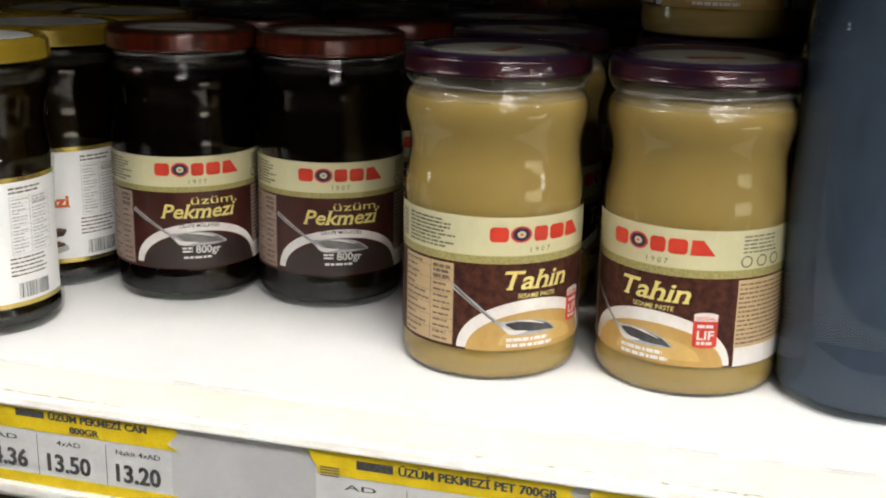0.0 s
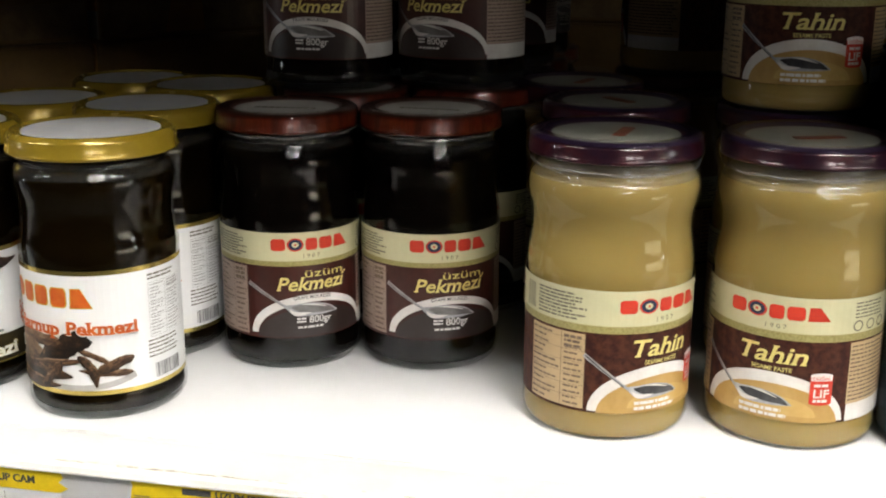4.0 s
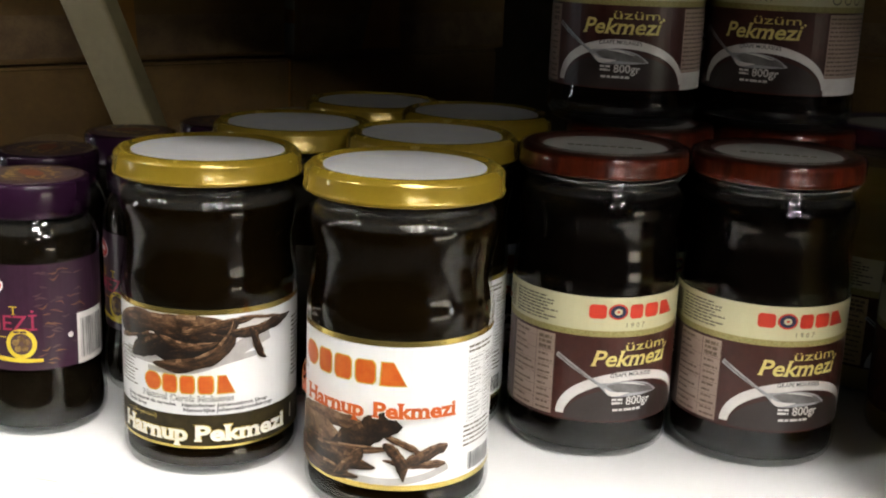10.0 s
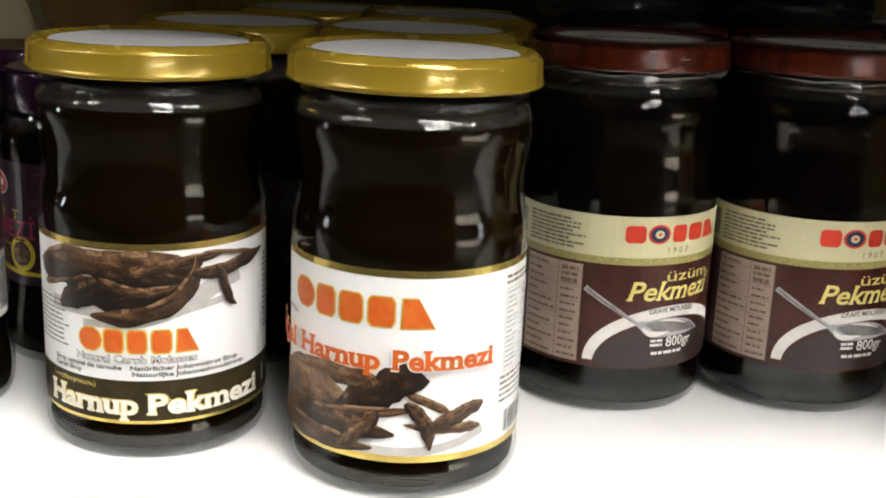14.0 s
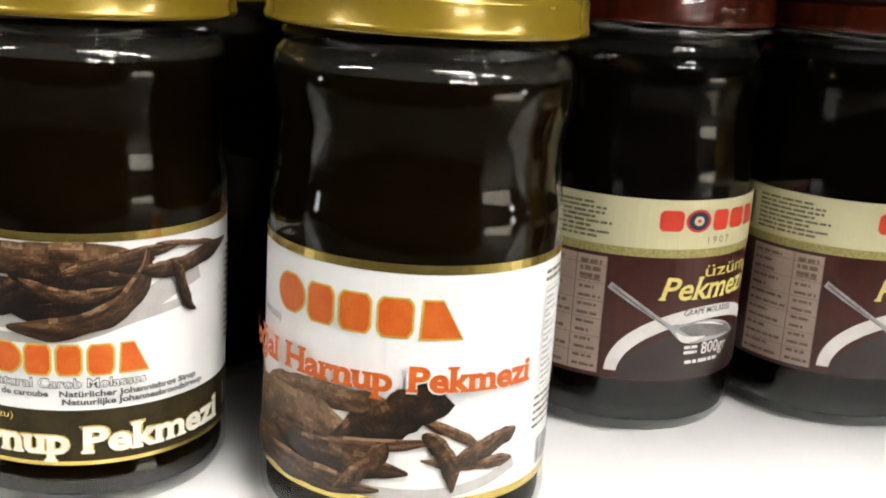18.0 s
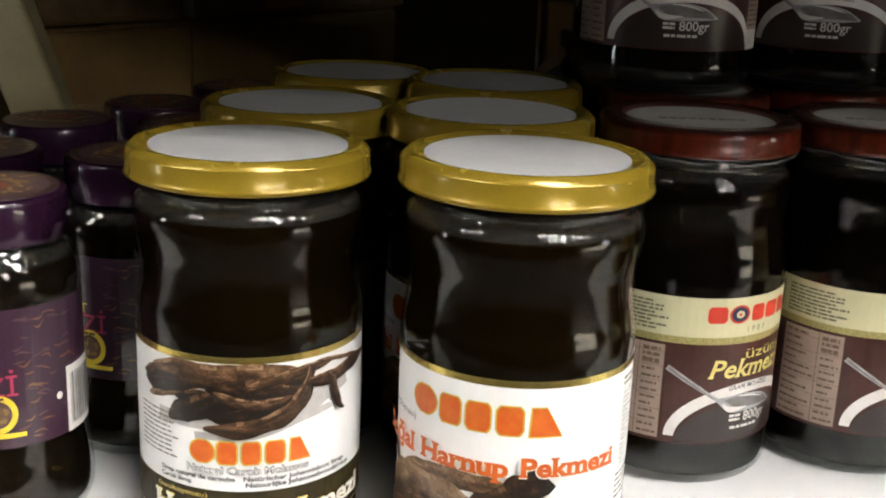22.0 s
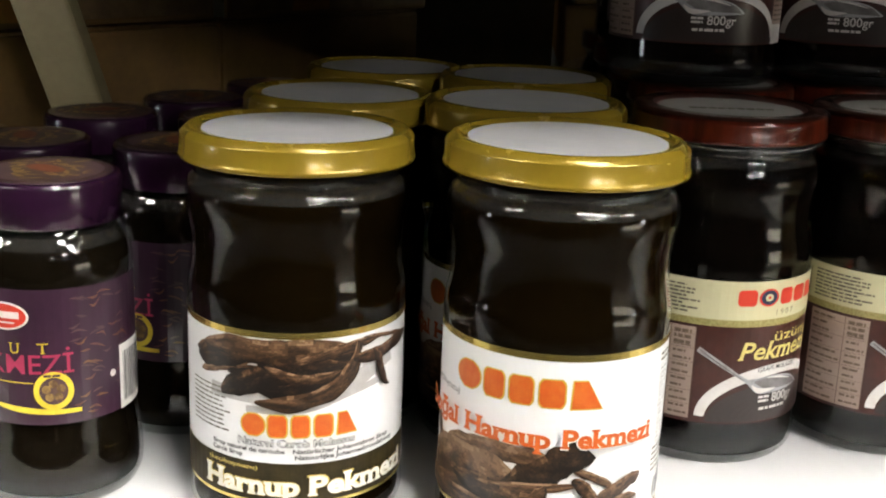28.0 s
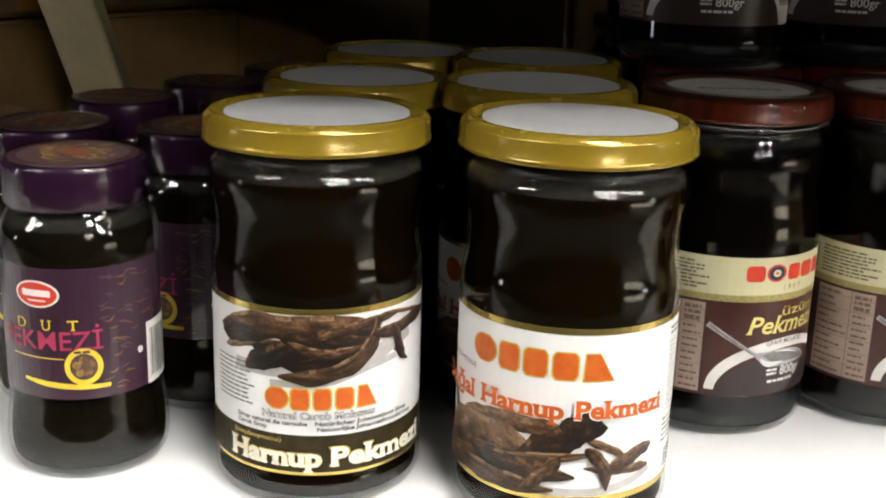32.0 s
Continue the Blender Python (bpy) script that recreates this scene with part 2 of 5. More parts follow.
    "carton_white": mat("carton_white", (0.36, 0.34, 0.29), 0.7, second=(0.30, 0.28, 0.24), scale=40),
    "carton_print": mat("carton_print", (0.018, 0.020, 0.032), 0.7, second=(0.035, 0.035, 0.045), scale=100),
    "brace": mat("cream_steel", (0.29, 0.245, 0.135), 0.45, second=(0.24, 0.20, 0.11), scale=30, rough_var=0.1, bump=0.05),
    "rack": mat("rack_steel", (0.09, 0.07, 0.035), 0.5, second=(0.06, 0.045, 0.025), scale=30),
    "table_ink": mat("table_ink", (0.11, 0.075, 0.055), 0.5, second=(0.18, 0.13, 0.09), scale=500),
    "dull_red": mat("dull_red_print", (0.15, 0.034, 0.017), 0.5, second=(0.22, 0.075, 0.036), scale=260, amount=0.4),
    "carton_pale": mat("carton_pale", (0.19, 0.125, 0.062), 0.8, second=(0.12, 0.075, 0.04), scale=60),
    # beige reflections of the paste jar's clear neck, put in as diffuse colour
    "haze_paste": pale_clear_mat("beige_neck_glow", (0.46, 0.40, 0.29), 0.30),
    "disc_paste": mat("grey_lid_print", (0.25, 0.25, 0.21), 0.45, second=(0.20, 0.20, 0.165), scale=60, amount=0.3),
    "haze_base": pale_clear_mat("base_glass", (0.62, 0.62, 0.64), 0.016),
    # brightness of the clear neck glass, painted as a pale diffuse share
    "haze": pale_clear_mat("neck_glass", (0.60, 0.58, 0.54), 0.030),
    "hem": pale_clear_mat("film_hem", (0.80, 0.80, 0.78), 0.22),
    "hole": mat("slot_dark", (0.01, 0.01, 0.01), 0.9),
    # dark so that the unseen upper shelf bounces little light onto the lids
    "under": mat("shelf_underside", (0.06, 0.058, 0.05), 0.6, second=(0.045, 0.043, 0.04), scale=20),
    # lit and unlit tones of the unseen goods that the jars reflect
    "goods": mat("far_goods", (0.20, 0.165, 0.12), 0.6, second=(0.07, 0.05, 0.032), scale=7, amount=0.5),
    "goods_dark": mat("far_goods_dark", (0.030, 0.025, 0.020), 0.6, second=(0.015, 0.012, 0.010), scale=7, amount=0.5),
    "floor": mat("aisle_floor", (0.058, 0.051, 0.041), 0.3, second=(0.042, 0.037, 0.029), scale=3, rough_var=0.08),
    "wall": mat("hall_wall", (0.05, 0.043, 0.034), 0.8, second=(0.025, 0.021, 0.018), scale=1.6, amount=0.6),
    "ceiling": mat("hall_ceiling", (0.05, 0.05, 0.05), 0.9, second=(0.035, 0.035, 0.035), scale=2),
    "housing": mat("lamp_housing", (0.7, 0.7, 0.7), 0.5),
    # glow of the added low panel, window 4
    "doorlight": mat("added_low_glow", (1.0, 0.92, 0.72), 0.5, emit=2.8),
    "daylight": mat("window_daylight", (0.86, 0.94, 1.0), 0.5, emit=13.0),
    "tube": mat("lamp_tube", (1.0, 0.97, 0.92), 0.5, emit=TUBE_POWER),
}

for k, c in enumerate(((0.008, 0.005, 0.004), (0.018, 0.010, 0.006), (0.036, 0.018, 0.009), (0.068, 0.034, 0.017), (0.115, 0.060, 0.030), (0.175, 0.100, 0.052), (0.27, 0.17, 0.10))):
    M["pod_%d" % k] = mat("pod_print", c, 0.42, second=tuple(0.7 * v for v in c), scale=420, amount=0.4, coat=0.2)
POD_TONES = ["pod_%d" % k for k in range(7)]

# ---- builders ----


def part(name, bm, material, parent=None, label="", smooth=False):
    """Links a bmesh as one mesh object under a thing or a part."""
    me = bpy.data.meshes.new(name)
    bm.to_mesh(me)
    bm.free()
    for m in material if isinstance(material, (list, tuple)) else (material,):
        me.materials.append(M[m])
    if smooth:
        for p in me.polygons:
            p.use_smooth = True
    ob = new(name, me)
    if parent:
        ob.parent = parent
    if label:
        tagged(ob, label)
    return ob


def box_bm(x0, x1, y0, y1, z0, z1, bevel=0.0, seg=2):
    bm = bmesh.new()
    bmesh.ops.create_cube(bm, size=1, matrix=Matrix.Translation(((x0 + x1) / 2, (y0 + y1) / 2, (z0 + z1) / 2)) @ Matrix.Diagonal((x1 - x0, y1 - y0, z1 - z0, 1)))
    if bevel:
        bmesh.ops.bevel(bm, geom=bm.edges[:], offset=bevel, segments=seg, affect="EDGES", profile=0.6)
    return bm


def curve_through(points, n=6):
    """A smooth line through a profile of (r, z), its tangents weighted by the distance between the points."""
    p = [Vector(q) for q in points]
    d = [max((v - u).length, 1e-6) for u, v in zip(p, p[1:])]
    m = [(p[1] - p[0]) / d[0]]
    for k in range(1, len(p) - 1):
        u, v = (p[k] - p[k - 1]) / d[k - 1], (p[k + 1] - p[k]) / d[k]
        m.append((u * d[k] + v * d[k - 1]) / (d[k] + d[k - 1]))
    m.append((p[-1] - p[-2]) / d[-1])
    out = []
    for k in range(len(p) - 1):
        for s in range(n):
            t = s / n
            q = p[k] * (2 * t**3 - 3 * t * t + 1) + m[k] * d[k] * (t**3 - 2 * t * t + t) + p[k + 1] * (3 * t * t - 2 * t**3) + m[k + 1] * d[k] * (t**3 - t * t)
            out.append((q.x, q.y))
    return out + [tuple(points[-1])]


def lathe(profile, steps=64, bm=None, wave=None):
    """A surface of revolution of (r, z) rows about z."""
    bm = bm or bmesh.new()
    rings = []
    for r, z in profile:
        if r < 1e-6:
            rings.append([bm.verts.new((0, 0, z))])
        else:
            rings.append([bm.verts.new(((r + (wave(a, z) if wave else 0)) * math.cos(a), (r + (wave(a, z) if wave else 0)) * math.sin(a), z)) for a in (2 * math.pi * k / steps for k in range(steps))])
    for a, b in zip(rings, rings[1:]):
        for k in range(steps):
            q = (k + 1) % steps
            face = [a[k % len(a)], a[q % len(a)], b[q % len(b)], b[k % len(b)]]
            face = list(dict.fromkeys(face))
            if len(face) > 2:
                bm.faces.new(face)
    return bm


class Sheet:
    """Prints on a round label: flat pieces in degrees along the label and metres up, laid on radius r."""

    def __init__(self, radius, stretch=1.0, lift=0.0):
        self.radius, self.stretch, self.lift, self.bm = radius, stretch, lift, bmesh.new()

    def put(self, d, z, level):
        a, r = radians(d * self.stretch - 90), self.radius + level * 0.00013
        return self.bm.verts.new((r * math.cos(a), r * math.sin(a), z + self.lift))

    def strip(self, low, high, level, mi=0):
        """Faces between two rows of (degrees, z)."""
        a, b = [self.put(*p, level) for p in low], [self.put(*p, level) for p in high]
        for k in range(len(a) - 1):
            self.bm.faces.new((a[k], a[k + 1], b[k + 1], b[k])).material_index = mi

    def rect(self, d0, d1, z0, z1, level, mi=0, slope=0.0):
        n = max(1, math.ceil((d1 - d0) / 5))
        ds = [d0 + (d1 - d0) * k / n for k in range(n + 1)]
        self.strip([(d, z0 + slope * (d - d0)) for d in ds], [(d, z1 + slope * (d - d0)) for d in ds], level, mi)

    def ellipse(self, d, z, wd, hz, level, mi=0, inner=0.0, low=None, span=(0, 360), n=40):
        """A disc or ring; low cuts it off below that height."""
        angles = [radians(span[0] + (span[1] - span[0]) * k / n) for k in range(n + 1)]
        cut = lambda v: v if low is None else max(v, low)
        m = max(1, math.ceil(wd * (1 - inner) / 5))
        for k in range(m):
            p, q = inner + (1 - inner) * k / m, inner + (1 - inner) * (k + 1) / m
            self.strip([(d + wd * p * math.cos(a), cut(z + hz * p * math.sin(a))) for a in angles], [(d + wd * q * math.cos(a), cut(z + hz * q * math.sin(a))) for a in angles], level, mi)

    def ribbon(self, line, level, mi=0, n=5):
        """A band along (degrees, z, half width in metres)."""
        pts, p = [], [line[0], *line, line[-1]]
        for a, b, c, e in zip(p, p[1:], p[2:], p[3:]):
            for k in range(n):
                t = k / n
                pts.append([0.5 * (2 * b[i] + (c[i] - a[i]) * t + (2 * a[i] - 5 * b[i] + 4 * c[i] - e[i]) * t * t + (3 * b[i] - a[i] - 3 * c[i] + e[i]) * t**3) for i in range(3)])
        pts.append(list(line[-1]))
        k = radians(1) * self.radius
        low, high = [], []
        for i, (d, z, w) in enumerate(pts):
            q, o = pts[min(i + 1, len(pts) - 1)], pts[max(i - 1, 0)]
            dx, dz = (q[0] - o[0]) * k, q[1] - o[1]
            l = math.hypot(dx, dz) or 1
            low.append((d + dz / l * w / k, z - dx / l * w))
            high.append((d - dz / l * w / k, z + dx / l * w))
        self.strip(low, high, level, mi)

    def text(self, words, d0, d1, z, height, level, mi=0, shear=0.0, bold=0.0, slope=0.0, arc=0.0, serif=0.0):
        """Words between two degrees, on the line z, with capitals of that height."""
        me = text_mesh(words, shear, bold, serif)
        xs = [v.co.x for v in me.vertices]
        x0, x1 = min(xs), max(xs)
        vs = []
        for v in me.vertices:
            f = (v.co.x - x0) / (x1 - x0)
            vs.append(self.put(d0 + (d1 - d0) * f, z + v.co.y * height / 0.72 + slope * (d1 - d0) * f + arc * (1 - (2 * f - 1) ** 2), level))
        for p in me.polygons:
            try:
                self.bm.faces.new([vs[i] for i in p.vertices]).material_index = mi
            except ValueError:
                pass

    def lines(self, d0, d1, z0, z1, rows, level, mi=0, fill=0.55, seed=1, ragged=0.35):
        """Rows of small print as plain bars."""
        rnd = random.Random(seed)
        step = (z1 - z0) / rows
        for k in range(rows):
            z, d = z1 - (k + 0.5) * step, d0
            end = d1 - (d1 - d0) * rnd.random() * ragged
            while d < end:
                w = min(end - d, rnd.uniform(1.5, 6.5))
                self.rect(d, d + w, z - step * fill / 2, z + step * fill / 2, level, mi)
                d += w + rnd.uniform(0.5, 1.0)

    def bars(self, d0, d1, z0, z1, level, mi=0, seed=3):
        """A bar code's upright bars."""
        rnd, d = random.Random(seed), d0
        while d < d1:
            w = rnd.choice((0.35, 0.35, 0.7, 1.0))
            self.rect(d, min(d + w, d1), z0, z1, level, mi)
            d += w + rnd.choice((0.35, 0.5, 0.8))

    def done(self, name, materials, parent, label="", kind=""):
        bmesh.ops.remove_doubles(self.bm, verts=self.bm.verts[:], dist=1e-6)
        return tagged(part(name, self.bm, materials, parent, label), kind=kind)


TEXTS = {}


def inside(me, x, y):
    """Whether a point lies on one of a flat mesh's faces."""
    for p in me.polygons:
        ring = [me.vertices[i].co for i in p.vertices]
        hit = False
        for a, b in zip(ring, ring[1:] + ring[:1]):
            if (a.y > y) != (b.y > y) and x < a.x + (y - a.y) / (b.y - a.y) * (b.x - a.x):
                hit = not hit
        if hit:
            return True
    return False


def text_mesh(words, shear=0.0, bold=0.0, serif=0.0):
    """A flat mesh of the words; serif lays slabs of that reach on the ends of the stems."""
    key = (words, shear, bold, serif)
    if key not in TEXTS:
        cu = bpy.data.curves.new("words", "FONT")
        cu.body, cu.shear, cu.offset, cu.resolution_u = words, shear, bold, 3
        ob = new("words", cu)
        me = bpy.data.meshes.new_from_object(ob.evaluated_get(bpy.context.evaluated_depsgraph_get()))
        bpy.data.objects.remove(ob)
        if serif:
            used = collections.Counter(k for p in me.polygons for k in p.edge_keys)
            bm = bmesh.new()
            bm.from_mesh(me)
            base = list(bm.verts)
            thick = 0.055 + bold * 0.6
            for (a, b), n in used.items():
                p, q = me.vertices[a].co, me.vertices[b].co
                length = abs(p.x - q.x)
                if n > 1 or abs(p.y - q.y) > 0.004 or not 0.05 < length < 0.17 + 2.2 * bold:
                    continue
                x, y = (p.x + q.x) / 2, (p.y + q.y) / 2
                foot = inside(me, x + shear * 0.11, y + 0.11)
                head = inside(me, x - shear * 0.11, y - 0.11)
                if foot == head:
                    continue
                if foot and not (y < 0.03 and (y > -0.05 or y < -0.16)):
                    continue
                if head and y < 0.42:
                    continue
                rise = thick if foot else -thick
                for v, out in ((a, -1 if p.x < q.x else 1), (b, 1 if p.x < q.x else -1)):
                    reach = serif if foot or y > 0.62 or out < 0 else serif * 0.35
                    x = me.vertices[v].co.x
                    face = [base[v], *(bm.verts.new((u, w, 0)) for u, w in ((x + out * reach, y), (x + out * reach, y + rise * 0.8), (x + shear * rise * 1.4, y + rise * 1.4)))]
                    bm.faces.new(face if (out > 0) == foot else face[::-1])
            bm.to_mesh(me)
            bm.free()
        TEXTS[key] = me
    return TEXTS[key]


def flat_text(bm, words, x0, x1, y, z, height, mi=0, shear=0.0, bold=0.0):
    """Words on an upright face that looks towards -y."""
    me = text_mesh(words, shear, bold)
    xs = [v.co.x for v in me.vertices]
    a, b = min(xs), max(xs)
    vs = [bm.verts.new((x0 + (x1 - x0) * (v.co.x - a) / (b - a), y, z + v.co.y * height / 0.72)) for v in me.vertices]
    for p in me.polygons:
        try:
            bm.faces.new([vs[i] for i in p.vertices]).material_index = mi
        except ValueError:
            pass


def flat_rect(bm, x0, x1, y, z0, z1, mi=0):
    f = bm.faces.new([bm.verts.new(p) for p in ((x0, y, z0), (x1, y, z0), (x1, y, z1), (x0, y, z1))])
    f.material_index = mi


def lid_parts(jar, radius, z0, z1, lid, disc, disc_radius, lugs=True, label=""):
    """A twist-off lid: rolled lower edge, ribbed skirt, raised rim, sunk panel with its printed disc."""
    h = z1 - z0
    prof = [(radius - 0.0022, z0 + 0.0012), (radius - 0.0010, z0), (radius - 0.0002, z0 + 0.0003), (radius + 0.0001, z0 + 0.0011), (radius - 0.0002, z0 + 0.0020), (radius - 0.0005, z0 + 0.0024), (radius - 0.0006, z1 - 0.0030), (radius - 0.0008, z1 - 0.0024), (radius - 0.0026, z1 - 0.0006), (radius - 0.0030, z1 - 0.0003), (radius - 0.0040, z1), (radius - 0.0048, z1 - 0.0001), (radius - 0.0058, z1 - 0.0010), (disc_radius + 0.0010, z1 - 0.0014), (disc_radius + 0.0004, z1 - 0.0016), (0, z1 - 0.0016)]
    wave = (lambda a, z: 0.00009 * max(0.0, math.cos(6 * a)) ** 4 if z < z0 + h * 0.4 else 0.0) if lugs else None
    lid_ob = part("lid", lathe(prof, 96, wave=wave), lid, jar, label, smooth=True)
    part("lid_print", lathe([(0, z1 - 0.0012), (disc_radius, z1 - 0.0012), (disc_radius, z1 - 0.0016)], 48), disc, lid_ob)
    return lid_ob


def glass_and_contents(jar, outer, fill, contents, glass="glass", wall=0.0016, low=0.0045, neck="haze"):
    """The glass body and what is in it, up to the height fill."""
    prof = curve_through(outer)
    # extra shell inside the neck, its pale colour standing in for refracted light
    if neck:
        part("neck", lathe([(r - wall * 0.7, z) for r, z in prof if z > fill - 0.004], 64), neck, jar, "inner neck shell, pale to paint the brightness of the glass", smooth=True)
        part("base", lathe([(r - wall * 0.5, z) for r, z in prof if z < 0.011], 64), "haze_base", jar, "thick glass base", smooth=True)
    part("glass", lathe([(0, outer[0][1] + 0.003), (outer[0][0] * 0.8, outer[0][1] + 0.002)] + prof, 96), glass, jar, smooth=True)
    inner = [(max(r - wall, 0.001), max(z, outer[0][1] + low)) for r, z in prof if z < fill]
    part("contents", lathe([(0, inner[0][1])] + inner + [(inner[-1][0], fill), (inner[-1][0] * 0.97, fill + 0.0004), (0, fill)], 96), contents, jar, smooth=True)


def mark_piece(s, kind, a, b, z, h, level, ink):
    """One plain piece of a maker's mark between the degrees a and b: a disc, a block with cut corners or a wedge."""
    w, mid = b - a, (a + b) / 2
    side = {"disc": lambda q: (mid - w * math.sqrt(max(0.03, 0.27 - (q - 0.5) ** 2)), mid + w * math.sqrt(max(0.03, 0.27 - (q - 0.5) ** 2))),
            "block": lambda q: (a + w * max(0, abs(q - 0.5) - 0.35), b - w * max(0, abs(q - 0.5) - 0.35)),
            "wedge": lambda q: (a + w * 0.05 * q, b - w * 0.50 * q)}[kind]
    rows = [side(k / 10) for k in range(11)]
    for k in range(10):
        (p, q), (u, v) = rows[k], rows[k + 1]
        s.strip([(p + (q - p) * n / 5, z + h * k / 10) for n in range(6)], [(u + (v - u) * n / 5, z + h * (k + 1) / 10) for n in range(6)], level, ink)


def logo_blocks(label, R, pieces, z, h, colour, level=2, drop=0.0, outline=None, back=None):
    """A maker's mark as a row of plain pieces, one part each: (kind, first degree, last degree)."""
    for kind, a, b in pieces:
        s, zk = Sheet(R), z - drop * (a - pieces[0][1])
        if kind == "target":
            mid, w = (a + b) / 2, b - a
            s.ellipse(mid, zk + h / 2, w * 0.50, h * 0.56, level, 0, n=28)
            s.ellipse(mid, zk + h / 2, w * 0.40, h * 0.45, level + 0.5, 2, n=28)
            s.ellipse(mid, zk + h / 2, w * 0.20, h * 0.23, level + 1, 1, n=20)
            s.ellipse(mid, zk + h / 2, w * 0.08, h * 0.09, level + 1.5, 0, n=12)
            s.done("mark_piece", [colour, back, "blue"], label)
            continue
        if outline:
            mark_piece(s, kind, a - 0.8, b + 0.8, zk - 0.0005, h + 0.0010, level, 1)
        mark_piece(s, kind, a, b, zk, h, level + 0.5, 0)
        s.done("mark_piece", [colour, outline or back], label)


def spoon_picture(label, R, handle, neck, tip, w, deep="spoon_dark"):
    """A printed metal spoon: a handle with a dark groove, a leaf-shaped bowl with a shaded hollow and a glint."""
    s = Sheet(R)
    (hd, hz), (nd, nz), (td, tz) = handle, neck, tip
    at = lambda f, dz=0.0: (nd + (td - nd) * f, nz + (tz - nz) * f + dz)
    s.ribbon([(hd, hz, w * 0.32), ((hd + nd) / 2, (hz + nz) / 2 + 0.0002, w * 0.26), (nd - 2, nz + 0.0010, w * 0.20), (*at(0.04), w * 0.42), (*at(0.22, -w * 0.25), w * 0.98), (*at(0.50, w * 0.1), w * 1.02), (*at(0.78, w * 0.2), w * 0.72), (td, tz, w * 0.08)], 4, 0)
    s.ribbon([(hd + 1, hz - 0.0003, w * 0.09), ((hd + nd) / 2, (hz + nz) / 2 - 0.0001, w * 0.08), (nd - 3, nz + 0.0010, w * 0.05)], 5, 1)
    s.ribbon([(*at(0.10, w * 0.1), w * 0.10), (*at(0.30, w * 0.05), w * 0.62), (*at(0.55, w * 0.22), w * 0.66), (*at(0.80, w * 0.25), w * 0.45), (td - 2, tz, w * 0.05)], 5, 1)
    s.ribbon([(*at(0.06, -w * 0.30), w * 0.06), (*at(0.16, -w * 0.85), w * 0.30), (*at(0.30, -w * 0.75), w * 0.24), (*at(0.46, -w * 0.45), w * 0.05)], 6, 2)
    s.ribbon([(*at(0.30, w * 0.75), w * 0.04), (*at(0.52, w * 0.85), w * 0.10), (*at(0.76, w * 0.62), w * 0.04)], 6, 2)
    s.done("spoon_picture", ["spoon", deep, "bowl"], label)


def table_picture(label, R, d0, d1, z0, z1, back, rows, split, seed):
    """A printed nutrition table: plain panel, rows of print, thin rules."""
    s = Sheet(R)
    s.rect(d0, d1, z0, z1, 1, 0)
    st = (z1 - z0) / rows
    mid = d0 + (d1 - d0) * split
    s.lines(d0 + 1.5, mid - 1, z0 + 0.0005, z1 - 0.0005, rows, 2, 1, 0.34, seed, 0.6)
    s.lines(mid + 2, d1 - 1.5, z0 + 0.0005, z1 - 0.0005, rows, 2, 1, 0.34, seed + 1, 0.4)
    for k in range(0, rows + 1, 2):
        s.rect(d0, d1, z0 + k * st - 0.00008, z0 + k * st + 0.00008, 3, 1)
    s.rect(mid - 0.2, mid + 0.2, z0, z1, 3, 1)
    s.rect(d1 - 0.3, d1, z0, z1, 3, 1)
    s.rect(d0, d0 + 0.3, z0, z1, 3, 1)
    s.rect(mid + 2, d1 - 2, z1 - 2.6 * st, z1 - 0.4 * st, 2.5, 0)
    s.lines(mid + 2, d1 - 2, z1 - 2.7 * st, z1 - 0.3 * st, 3, 3, 1, 0.62, seed + 5, 0.1)
    s.done("nutrition_table", [back, "fine_pale" if back == "white_label" else "table_ink"], label, kind="stuff")


def jar_root(name):
    ob = new(name)
    ob.empty_display_size = 0.02
    return ob


